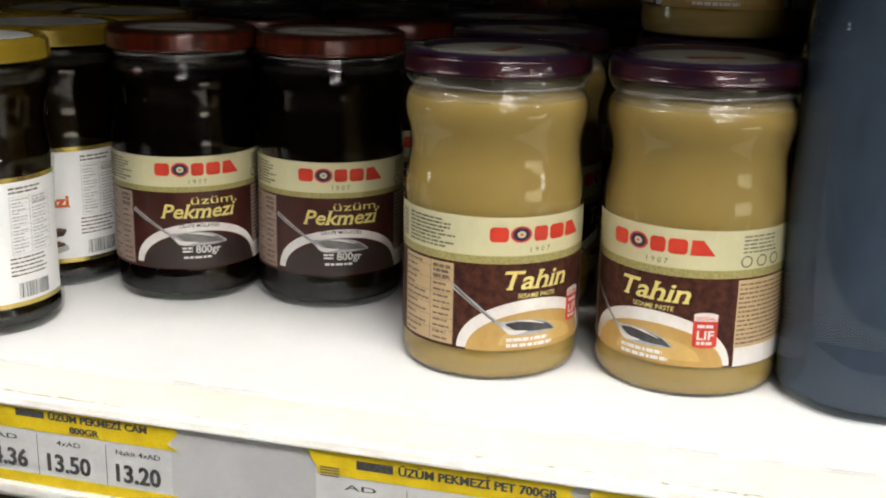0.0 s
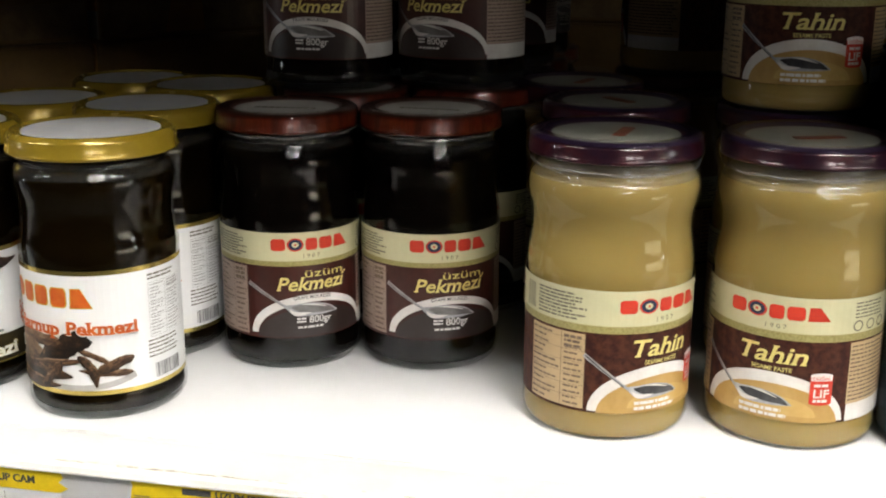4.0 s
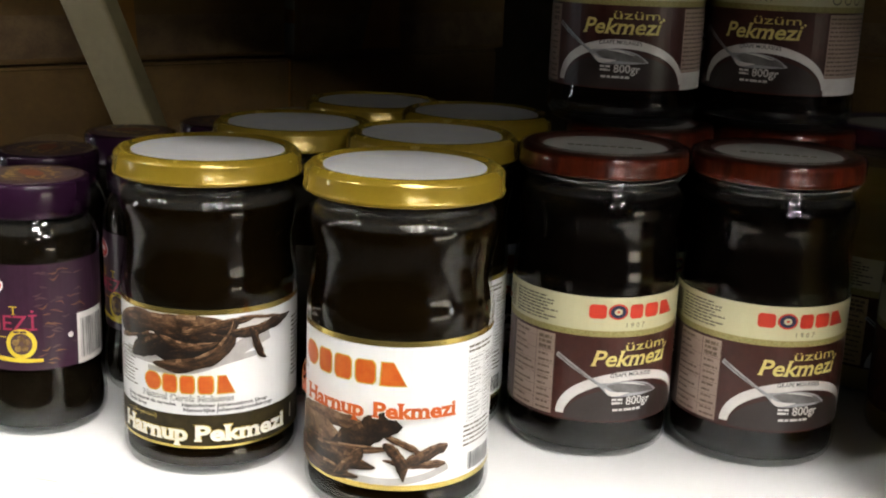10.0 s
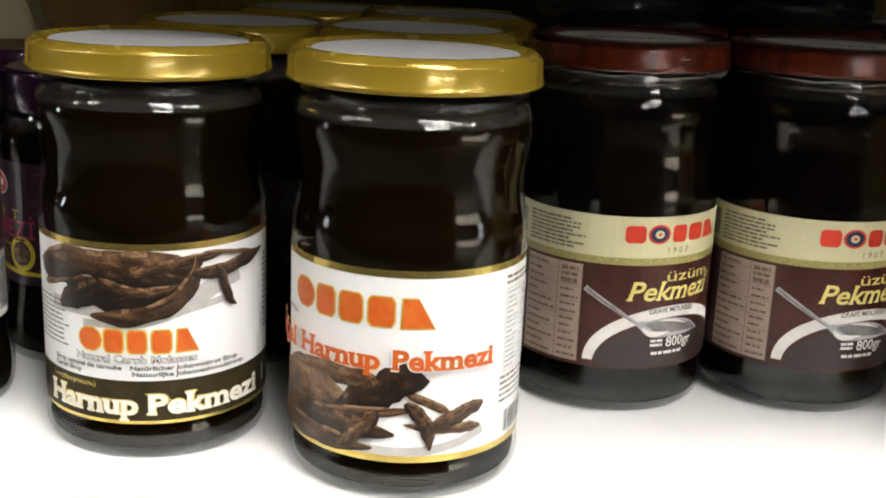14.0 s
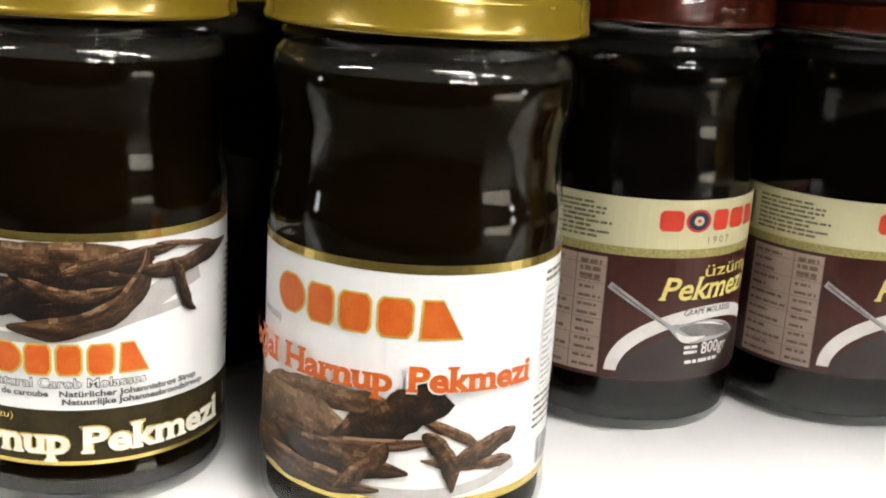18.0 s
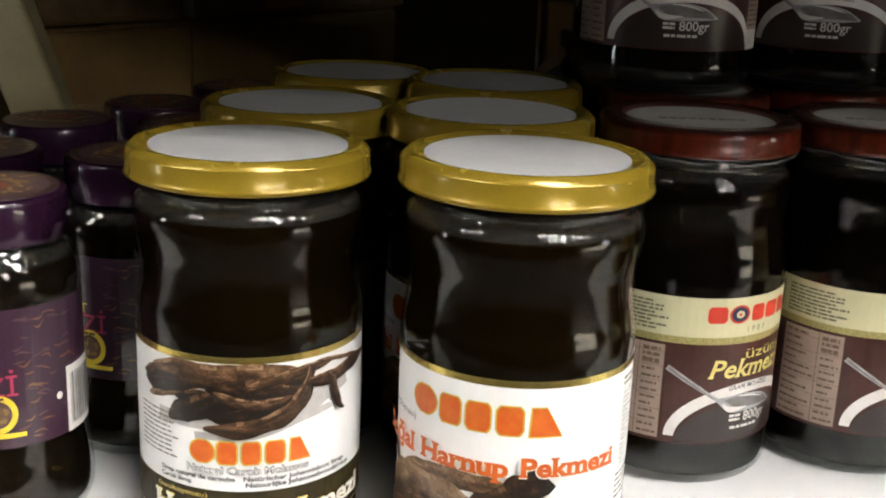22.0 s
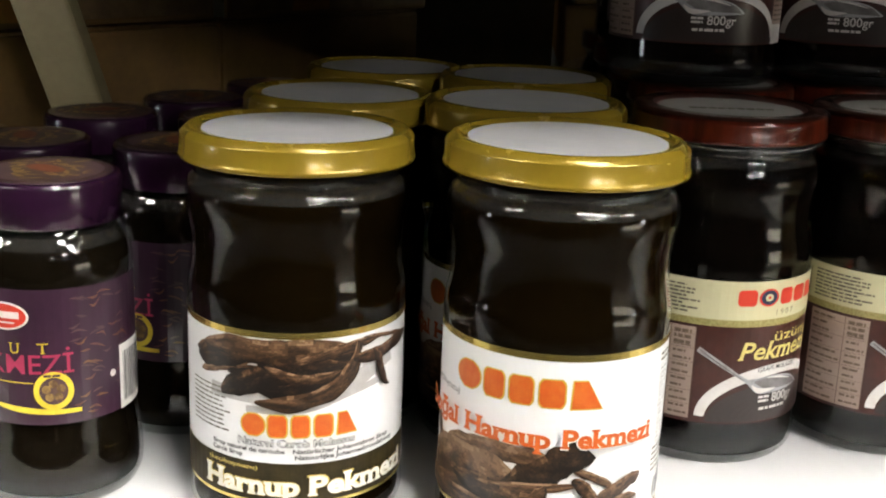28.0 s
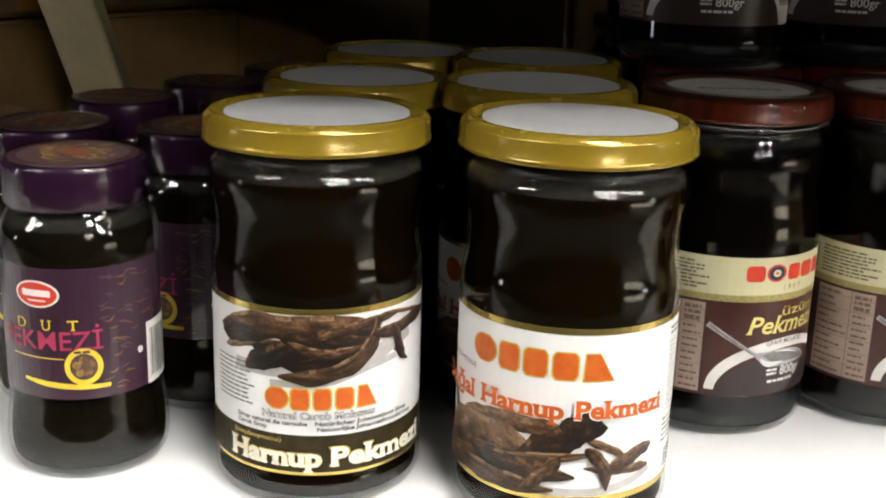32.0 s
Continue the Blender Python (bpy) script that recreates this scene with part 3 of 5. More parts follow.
def molasses_and_paste_label(jar, R, z, paste):
    """The cream and brown wrap with a maker's mark, product name, bowl and spoon.
    z: heights of the label's top, cream band's foot, stripe's foot and label's foot."""
    top, cream, stripe, foot = z
    s = Sheet(R)
    s.rect(-150, 205, foot, top, 0, 0)
    label = s.done("label", "brown" if paste else "maroon", jar)
    s = Sheet(R)
    s.rect(-150, 205, cream, top, 1, 0)
    s.done("cream_band", "cream_label", label)
    s = Sheet(R)
    s.rect(-150, 205, stripe, cream, 1, 0)
    s.done("stripe", "olive", label)
    logo_blocks(label, R, [("block", 0, 11.5), ("target", 12.6, 26), ("block", 27.4, 37.0), ("block", 38.6, 50), ("wedge", 51.6, 66)], cream + (top - cream) * 0.37, 0.0068, "red", back="cream_label")
    s = Sheet(R)
    s.text("1 9 0 7", 25.5, 39, cream + 0.0017, 0.0024, 2, 0)
    s.lines(-60, -21, cream + 0.0015, top - 0.0022, 8, 2, 0, 0.52, 5)
    s.bars(-76, -64, cream + 0.002, top - 0.003, 2, 0)
    s.lines(83, 116, cream + 0.0070, top - 0.002, 5, 2, 0, 0.42, 6)
    for d in (86, 97, 108):
        s.ellipse(d, cream + 0.0036, 4, 0.0027, 2, 0, inner=0.75)
    s.done("small_print", "fine", label, kind="stuff")
    s = Sheet(R)
    if paste:
        s.text("Tahin", 10, 54, 0.0450, 0.0088, 2, 0, shear=0.25, bold=0.016, serif=0.032)
        s.done("product_name", "yellow_text", label)
        s = Sheet(R)
        s.text("SESAME PASTE", 18.5, 44.5, 0.0408, 0.0022, 2, 0, bold=0.01)
        s.done("subtitle", "yellow_text", label)
    else:
        s.text("üzüm,", 26.5, 64, 0.0556, 0.0044, 2, 0)
        s.done("fruit_name", "yellow_text", label)
        s = Sheet(R)
        s.text("Pekmezi", 3.5, 62, 0.0482, 0.0078, 2, 0, shear=0.25, bold=0.016, serif=0.032)
        s.done("product_name", "yellow_text", label)
    s = Sheet(R)
    mid, half = (30.5, 49.5) if paste else (33.0, 51.5)
    zc, hh = (foot + 0.001, 0.0235) if paste else (foot + 0.003, 0.0225)
    s.ellipse(mid, zc, half, hh, 1, 0, low=foot + 0.0002, span=(0, 180))
    if paste:
        s.ellipse(mid + 1, zc - 0.001, half * 0.90, hh * 0.80, 2, 1, low=foot + 0.0002, span=(0, 180))
        s.ellipse(mid + 4, zc + 0.002, half * 0.55, hh * 0.42, 3, 2, low=foot + 0.0003, span=(0, 180))
    else:
        s.ellipse(mid + 1, zc - 0.001, half * 0.91, hh * 0.84, 2, 2, low=foot + 0.0002, span=(0, 180))
        s.ellipse(mid + 1, zc - 0.002, half * 0.90, hh * 0.76, 3, 1, low=foot + 0.0002, span=(0, 180))
    s.done("bowl_picture", ["bowl", "paste_print" if paste else "syrup_print", "paste_light" if paste else "maroon"], label)
    if paste:
        spoon_picture(label, R, (-22, 0.0455), (7.5, 0.0288), (46, 0.0243), 0.0036)
    else:
        spoon_picture(label, R, (-19.5, 0.0522), (11, 0.0386), (53.5, 0.0342), 0.0037, "spoon_grey")
    s = Sheet(R)
    if paste:
        s.lines(12, 45, 0.0170, 0.0225, 2, 5, 0, 0.6, 9)
    else:
        s.text("GRAPE MOLASSES", 17, 48, 0.0425, 0.0020, 3, 1, bold=0.01, arc=0.0006)
        s.text("800gr", 29, 48, 0.0288, 0.0042, 5, 0, bold=0.01)
        s.lines(19, 28, 0.0290, 0.0325, 2, 5, 0, 0.6, 9)
        s.lines(20, 46, 0.0255, 0.0275, 1, 5, 0, 0.6, 10)
    s.done("net_weight", ["bowl", "ink"], label, kind="stuff")
    table_picture(label, R, -66 if paste else -60, -21.5, foot + 0.0015, stripe - 0.0012, "tan_table" if paste else "rose_table", 13, 0.62, 11)
    s = Sheet(R)
    s.rect(82, 140, foot + 0.009, stripe - 0.001, 1, 0)
    s.rect(82.5, 140, foot + 0.0002, foot + 0.009, 1, 2)
    s.lines(83, 138, foot + 0.010, stripe - 0.002, 14, 2, 1, 0.4, 21, 0.1)
    s.done("ingredients_panel", ["tan_table" if paste else "rose_table", "table_ink", "bowl"], label, kind="stuff")
    if paste:
        s = Sheet(R)
        s.rect(56.5, 71, 0.0262, 0.0400, 3, 0)
        s.ellipse(63.75, 0.0262, 7.25, 0.0012, 3, 0)
        s.ellipse(63.75, 0.0400, 7.25, 0.0014, 3, 1)
        s.rect(57.0, 70.5, 0.0375, 0.0402, 4, 1)
        s.text("DOĞAL", 58, 69.5, 0.0380, 0.0017, 5, 0, bold=0.01)
        s.text("LIF", 59, 69, 0.0290, 0.0042, 4, 1, bold=0.02)
        s.lines(59, 69, 0.0342, 0.0360, 1, 4, 1, 0.8, 3)
        s.lines(59, 69, 0.0264, 0.0282, 1, 4, 1, 0.8, 4)
        s.done("badge", ["red", "bowl"], label, "red and white printed badge")
    return label


def film_hem(jar, r, z, waves):
    """The rolled lower hem of the shrink film, standing a little off the neck."""
    bm = bmesh.new()
    rings = []
    for k in range(96):
        a = 2 * math.pi * k / 96
        lift = 0.0005 * math.sin(waves * a) * math.sin(3 * a) + 0.0004 * math.sin(2 * a + 1)
        rings.append([bm.verts.new(((r + dr) * math.cos(a), (r + dr) * math.sin(a), z + lift + dz)) for dr, dz in ((0.0004, -0.0003), (0.0008, 0.0), (0.0009, 0.0004), (0.0004, 0.0003))])
    for a, b in zip(rings, rings[1:] + rings[:1]):
        for q in range(4):
            bm.faces.new((a[q], b[q], b[(q + 1) % 4], a[(q + 1) % 4]))
    part("film_hem", bm, "hem", jar, "whitish rolled hem of the film", smooth=True)


def jar_rows(thing, spots, group):
    """Copies of a thing at (x, y, z above the shelf, turn)."""
    tagged(thing, group=group)
    x, y, z, a = spots[0]
    thing.matrix_basis = pose(x, y, SHELF + z, 0, 0, a) @ Matrix.Diagonal((*thing.scale, 1))
    return [copy_thing(thing, pose(x, y, SHELF + z, 0, 0, a)) for x, y, z, a in spots[1:]]

# ---- the hall and the rack ----


def structure(name, bm, material, label):
    return tagged(part(name, bm, material), label, kind="structure")


structure("floor", box_bm(-9, 9, -9, 3, -0.1, 0), "floor", "grey polished floor of the shop")
structure("ceiling", box_bm(-9, 9, -9, 3, 4.36, 4.46), "ceiling", "dark high ceiling of the hall")
structure("wall_north", box_bm(-9, 9, 2.9, 3.0, 0, 4.36), "wall", "plain dim wall behind the rack")
structure("wall_south", box_bm(-9, 9, -9.0, -8.9, 0, 4.36), "wall", "plain dim far wall of the hall")
structure("wall_west", box_bm(-9.0, -8.9, -8.9, 2.9, 0, 4.36), "wall", "plain dim side wall of the hall")
structure("wall_east", box_bm(8.9, 9.0, -8.9, 2.9, 0, 4.36), "wall", "plain dim side wall of the hall")
partition = structure("partition", box_bm(-6, 3.3, -3.4, -2.8, 0, 2.1, 0.02), "goods_dark", "unseen shelving across the aisle, added for reflections in the jars")
for z in (0.15, 0.60, 1.05, 1.50, 1.95):
    part("shelf_edge", box_bm(-6, 3.3, -2.8, -2.46, z - 0.035, z, 0.006), "goods_dark", partition)
# goods between x 1.8 and 3.0 coloured lighter, as if lit; the rest near black
rnd = random.Random(23)
for z in (0.15, 0.60, 1.05, 1.50):
    x = -5.9
    while x < 3.0:
        w, h = rnd.uniform(0.12, 0.45), rnd.uniform(0.18, 0.36)
        part("goods_block", box_bm(x, x + w, -2.79, -2.52 - rnd.uniform(0, 0.06), z + 0.003, z + h, 0.008, 1), rnd.choice(("goods", "carton_orange", "maroon", "brown") if 1.8 < x < 3.0 else ("goods_dark", "goods_dark", "brown", "maroon")), partition)
        x += w + rnd.uniform(0.01, 0.10)

shelf = structure("shelf_board", box_bm(-1.6, 1.6, 0.0285, 1.0, SHELF - 0.012, SHELF, 0.0012), "shelf", "white enamelled steel shelf board, worn at the front")
beam_bm = box_bm(-1.6, 1.6, -0.0055, 0.0275, SHELF - 0.052, SHELF - 0.0006, 0.0025, 3)
beam = structure("shelf_beam", beam_bm, "cream", "cream front beam of the shelf with scuffed paint")
# out of view; edge and height chosen to cut lamp light from rear lids
structure("upper_shelf", box_bm(-1.6, 1.6, -0.03, 1.0, SHELF + 0.322, SHELF + 0.41, 0.002), "under", "unseen shelf above, set to keep light off the rear jars")
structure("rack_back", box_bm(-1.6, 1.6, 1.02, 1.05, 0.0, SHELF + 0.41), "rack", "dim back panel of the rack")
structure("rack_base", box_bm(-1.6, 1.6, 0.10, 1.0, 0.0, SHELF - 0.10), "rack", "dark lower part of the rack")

# scuffs along the beam's front edge and dirt in the seam
rnd = random.Random(4)
bm = bmesh.new()
for k in range(150):
    x = rnd.choice((rnd.uniform(-0.35, 0.5), rnd.gauss(0.08, 0.03), rnd.gauss(0.42, 0.05)))
    w, y = rnd.uniform(0.0006, 0.005), rnd.uniform(-0.0040, -0.0022)
    ring = [bm.verts.new((x + w * c * rnd.uniform(0.5, 1), y + 0.0004 * s * rnd.uniform(0.4, 1), SHELF - 0.00045)) for c, s in ((-1, 0), (-0.5, -0.8), (0.4, -1), (1, 0.1), (0.5, 0.9), (-0.4, 0.8))]
    bm.faces.new(ring)
part("paint_chips", bm, "scuff", beam, "chipped paint along the front edge")
bm = bmesh.new()
for k in range(90):
    x, w = rnd.uniform(-0.45, 0.55), rnd.uniform(0.002, 0.014)
    y = 0.0280 + rnd.uniform(-0.0006, 0.0006)
    h = rnd.uniform(0.00008, 0.00022)
    bm.faces.new([bm.verts.new(p) for p in ((x, y - h, SHELF + 0.0003), (x + w, y - h, SHELF + 0.0003), (x + w, y + h, SHELF + 0.0003), (x, y + h, SHELF + 0.0003))])
part("seam_dirt", bm, "scuff", shelf, "dirt caught in the seam")

# ceiling lamps
lamp = jar_root("ceiling_light")
part("housing", box_bm(-0.75, 0.75, -0.28, 0.28, 0.0, 0.06, 0.01), "housing", lamp)
part("diffuser", box_bm(-0.71, 0.71, -0.25, 0.25, -0.040, 0.0, 0.012), "tube", lamp, "lit white diffuser")
for sx in (-1, 1):
    part("clip", box_bm(sx * 0.725 - 0.012, sx * 0.725 + 0.012, -0.26, 0.26, -0.045, 0.0), "housing", lamp)
tagged(lamp, "long fluorescent ceiling light on the ceiling, switched on", "ceiling light", "ceiling lights over the aisle")
# the last four lamps are unseen extras that lift the stacked jars and rear cartons
LAMPS = [(1.0, -1.4), (1.5, -2.2), (3.4, -2.15), (5.5, -2.15), (-3.1, -2.3), (-5.3, -2.3), (3.3, -7.0), (5.3, -7.0), (3.6, -8.2), (2.9, -3.9)]
lamp.matrix_basis = pose(*LAMPS[0], 4.3)
for x, y in LAMPS[1:]:
    copy_thing(lamp, pose(x, y, 4.3))

# bright window panels at both ends of the aisle, unseen, placed for their reflections


def shop_window(number, m, width, z0, z1, panes, light="daylight"):
    """A bright window with a frame and mullions, at the local y = 0."""
    win = jar_root("window_%d" % number)
    step = width / panes
    for k in range(panes):
        part("pane", box_bm(-width / 2 + k * step + 0.03, -width / 2 + (k + 1) * step - 0.03, -0.01, 0.01, z0, z1), light, win, "bright pane")
    for k in range(panes + 1):
        part("window_frame", box_bm(-width / 2 + k * step - 0.03, -width / 2 + k * step + 0.03, -0.03, 0.03, z0 - 0.06, z1 + 0.06, 0.005), "housing", win)
    for z in (z0 - 0.03, z1 + 0.03):
        part("window_frame", box_bm(-width / 2, width / 2, -0.026, 0.026, z - 0.03, z + 0.03, 0.005), "housing", win)
    win.matrix_basis = m
    return tagged(win, "unseen bright window panel in the hall's wall, added for reflections in the jars", kind="structure")


shop_window(1, pose(-8.86, -1.55, 0, 0, 0, 90), 0.6, 1.15, 2.1, 1)
shop_window(2, pose(8.86, -1.8, 0, 0, 0, 90), 0.7, 1.2, 2.0, 1)
shop_window(3, pose(6.1, -8.86, 0), 4.8, 0.5, 3.2, 8)
# glowing panel added to make the bright patch reflected in the jars' waists
shop_window(4, pose(8.86, -4.4, 0, 0, 0, 90), 4.6, 0.08, 1.25, 7, "doorlight")

# price rail on the beam's front
rail = jar_root("price_rail")
part("channel", box_bm(-1.6, 1.6, -0.0086, -0.0057, SHELF - 0.0410, SHELF - 0.0035, 0.0008), "rail", rail, "grey plastic channel")
part("upper_lip", box_bm(-1.6, 1.6, -0.0112, -0.0057, SHELF - 0.0035, SHELF - 0.0020, 0.0007), "rail_white", rail, "white upper lip")
part("lower_lip", box_bm(-1.6, 1.6, -0.0122, -0.0057, SHELF - 0.0465, SHELF - 0.0410, 0.0015), "rail_white", rail, "white lower lip")
tagged(rail, "long plastic price rail clipped to the shelf front", "price rail")


def price_label(x0, x1, head, prices, seed, text_from=0.12):
    """A paper price label with a torn yellow head and foot, columns and prices."""
    rnd = random.Random(seed)
    y, top, low = -0.0091, SHELF - 0.0037, SHELF - 0.0405
    ob = jar_root("price_label")
    bm = bmesh.new()
    flat_rect(bm, x0, x1, y, low, top)
    part("paper", bm, "paper", ob)

    def torn(z0, z1, name):
        bm = bmesh.new()
        n = 6
        row = [x0 - 0.002 + (x1 - x0 + 0.004) * k / n for k in range(n + 1)]
        left = [(x0 + rnd.uniform(-0.004, 0.002), z0 + (z1 - z0) * k / 4) for k in range(5)]
        right = [(x1 + rnd.uniform(-0.002, 0.004), z0 + (z1 - z0) * k / 4) for k in range(5)]
        ring = left[::-1] + [(x, z0) for x in row[1:-1]] + right + [(x, z1) for x in row[1:-1][::-1]]
        bm.faces.new([bm.verts.new((x, y - 0.0003, z)) for x, z in ring])
        return part(name, bm, "yellow", ob, "yellow strip with torn ends")

    torn(top - 0.0108, top - 0.0002, "heading")
    torn(low, low + 0.0050, "footing")
    bm = bmesh.new()
    w = x1 - x0
    for k, (kind, words, a, b, z, h) in enumerate(head):
        if kind == "bar":
            flat_rect(bm, x0 + a * w, x0 + b * w, y - 0.0005, top - z, top - z + h)
        else:
            for q in (0, 1, 2):
                flat_text(bm, words, x0 + a * w + 0.00016 * q, x0 + b * w + 0.00016 * q, y - 0.0005 - 0.00004 * q, top - z, h, bold=0.022)
    for c in range(0, len(prices)):
        name, value, a, b = prices[c]
        if name:
            flat_text(bm, name, x0 + (a + (0.25 if len(name) < 6 else 0.02) * (b - a)) * w, x0 + (b - (0.2 if len(name) < 6 else -0.02) * (b - a)) * w, y - 0.0005, top - 0.0163, 0.0024, bold=0.01)
        if value:
            for q in (0, 1, 2):
                flat_text(bm, value, x0 + a * w + 0.0002 * q, x0 + b * w + 0.0002 * q, y - 0.0005 - 0.00004 * q, top - 0.0288, 0.0082, bold=0.025)
        if c:
            flat_rect(bm, x0 + (a - 0.045) * w, x0 + (a - 0.042) * w, y - 0.0005, low + 0.005, top - 0.0125)
    tagged(part("printing", bm, "ink", ob), kind="stuff")
    bm = bmesh.new()
    for k in range(4):
        flat_rect(bm, x0 + 0.02 * w, x0 + 0.10 * w, y - 0.0005, top - 0.0115 + k * 0.0012, top - 0.0109 + k * 0.0012)
    tagged(part("stock_mark", bm, "fine", ob), kind="stuff")
    return tagged(ob, "paper price label with yellow heading strip in the rail", "price label", "price labels in the rail")


price_label(0.0535, 0.1545, [("bar", "", 0.26, 0.40, 0.0046, 0.0033), ("text", "ÜZÜM PEKMEZİ CAM", 0.42, 0.89, 0.0046, 0.0033), ("text", "800GR", 0.52, 0.66, 0.0096, 0.0030)], [("AD", "14.36", 0.09, 0.30), ("4xAD", "13.50", 0.40, 0.61), ("Nakit 4xAD", "13.20", 0.735, 0.945)], 5)
price_label(0.220, 0.324, [("bar", "", 0.17, 0.32, 0.0066, 0.0038), ("text", "ÜZÜM PEKMEZİ PET 700GR", 0.34, 0.96, 0.0066, 0.0038)], [("AD", "", 0.06, 0.30), ("", "", 0.42, 0.62), ("", "", 0.73, 0.95)], 6)
price_label(0.335, 0.437, [("bar", "", 0.20, 0.85, 0.0070, 0.0040)], [("AD", "", 0.06, 0.30), ("", "", 0.42, 0.62), ("", "", 0.73, 0.95)], 7)
price_label(-0.076, 0.018, [("bar", "", 0.24, 0.42, 0.0070, 0.0038), ("text", "HARNUP CAM", 0.50, 0.86, 0.0070, 0.0040), ("text", "800GR", 0.42, 0.60, 0.0112, 0.0032)], [("AD", "", 0.06, 0.30), ("", "", 0.42, 0.62), ("", "", 0.73, 0.95)], 8)
price_label(-0.216, -0.114, [("bar", "", 0.20, 0.52, 0.0060, 0.0038), ("text", "DUT CAM", 0.55, 0.86, 0.0062, 0.0036), ("text", "800GR", 0.50, 0.64, 0.0112, 0.0032)], [("AD", "", 0.06, 0.30), ("", "", 0.42, 0.62), ("", "", 0.73, 0.95)], 9)

# diagonal brace and perforated upright of the rack
brace = jar_root("rack_brace")
bm = box_bm(-0.0141, 0.0141, -0.009, 0.009, -0.006, 0.359, 0.003, 3)
part("bar", bm, "brace", brace)
for z in (0.02, 0.34):
    bm = bmesh.new()
    bmesh.ops.create_cone(bm, cap_ends=True, segments=8, radius1=0.006, radius2=0.005, depth=0.004, matrix=Matrix.Translation((0, -0.0108, z)) @ Matrix.Rotation(radians(90), 4, "X"))
    part("bolt", bm, "rack", brace)
foot, along = Vector((-0.2311, 0.3573, SHELF + 0.006)), Vector((-0.1192, -0.4366, 0.8917)).normalized()
across = Vector((0.9857, 0.0559, 0.1592)).normalized()
brace.matrix_basis = Matrix.Translation(foot) @ Matrix((across, along.cross(across), along)).transposed().to_4x4()
tagged(brace, "cream painted steel diagonal brace of the rack", "rack brace")

post = jar_root("rack_upright")
part("web", box_bm(-0.032, 0.032, 0.0, 0.004, 0, 0.3215, 0.001), "rack", post)
for sx in (-1, 1):
    part("flange", box_bm(sx * 0.032 - 0.003, sx * 0.032 + 0.003, -0.022, 0.004, 0, 0.3215, 0.001), "rack", post)
# slots are near-black slabs on the solid web, their inner shade painted
for k in range(6):
    for sx in (-0.02, 0.02):
        part("slot", box_bm(sx - 0.005, sx + 0.005, -0.0015, 0.0, 0.03 + 0.05 * k, 0.055 + 0.05 * k), "hole", post)
post.matrix_basis = pose(-0.176, 0.635, SHELF)
tagged(post, "perforated brown steel upright of the rack", "rack upright")

# ---- cartons ----


def carton(length, depth, height, seed):
    """A printed carton: board, top flaps with a gap, orange and white bands on the end, dark marks on the side."""
    rnd = random.Random(seed)
    ob = jar_root("carton")
    body = part("body", box_bm(0, length, 0, depth, 0, height - 0.002, 0.003), "carton", ob)
    for a, b in ((0.001, depth / 2 - 0.001), (depth / 2 + 0.001, depth - 0.001)):
        part("flap", box_bm(0.001, length - 0.001, a, b, height - 0.002, height, 0.0008), "carton", ob)
    for name, z0, z1, m in (("orange_band", 0.60, 0.985, "carton_orange"), ("white_band", 0.24, 0.60, "carton_white"), ("orange_line", 0.17, 0.24, "carton_orange"), ("foot_band", 0.01, 0.17, "carton_white")):
        part(name, box_bm(-0.0006, 0.0, 0.003, depth - 0.003, z0 * height, z1 * height), m, ob)
    for x in (0.16, 0.62):
        bm = bmesh.new()
        bm.faces.new([bm.verts.new((length * x + 0.046 * math.cos(2 * math.pi * k / 20), -0.0002, height * 0.49 + 0.030 * math.sin(2 * math.pi * k / 20))) for k in range(20)])
        part("pale_print", bm, "carton_pale", body)
        bm = bmesh.new()
        for dz, wx, hz in ((0.0, 0.035, 0.014), (0.022, 0.030, 0.004)):
            n = 20
            bm.faces.new([bm.verts.new((length * x + wx * (1 + 0.1 * rnd.random()) * math.cos(2 * math.pi * k / n), -0.0004, height * 0.52 - dz + hz * math.sin(2 * math.pi * k / n))) for k in range(n)])
        part("side_print", bm, "carton_print", body)
    bm = bmesh.new()
    bm.faces.new([bm.verts.new(p) for p in ((length * 0.28, -0.0004, 0.004), (length * 0.46, -0.0004, 0.004), (length * 0.44, -0.0004, height * 0.5), (length * 0.38, -0.0004, height * 0.62))])
    part("orange_print", bm, "carton_orange", body)
    bm = bmesh.new()
    flat_rect(bm, 0.004, length - 0.004, -0.0003, 0.004, height * 0.22)
    part("lower_band", bm, "carton_pale", body)
    return tagged(ob, "brown shipping carton with orange and white print, stacked", "carton", "stacked cartons")


c = carton(0.23, 0.30, 0.147, 1)
c.matrix_basis = pose(-0.335, 0.275, SHELF, 0, 0, 54.9)
for k in (1,):
    copy_thing(c, pose(-0.335 - 0.002 * k, 0.275 + 0.001 * k, SHELF + 0.148 * k, 0, 0, 54.9 + 0.8 * k))
for k in (0, 1):
    copy_thing(c, pose(-0.203 + 0.003 * k, 0.470, SHELF + 0.1475 * k, 0, 0, 58.0 - k))
for k in (0, 1):
    for x in (0.05, 0.30, 0.55, 0.80):
        copy_thing(c, pose(x + 0.01 * k, 0.80 + 0.004 * k, SHELF + 0.1475 * k, 0, 0, 1.5 * (k - 1)))

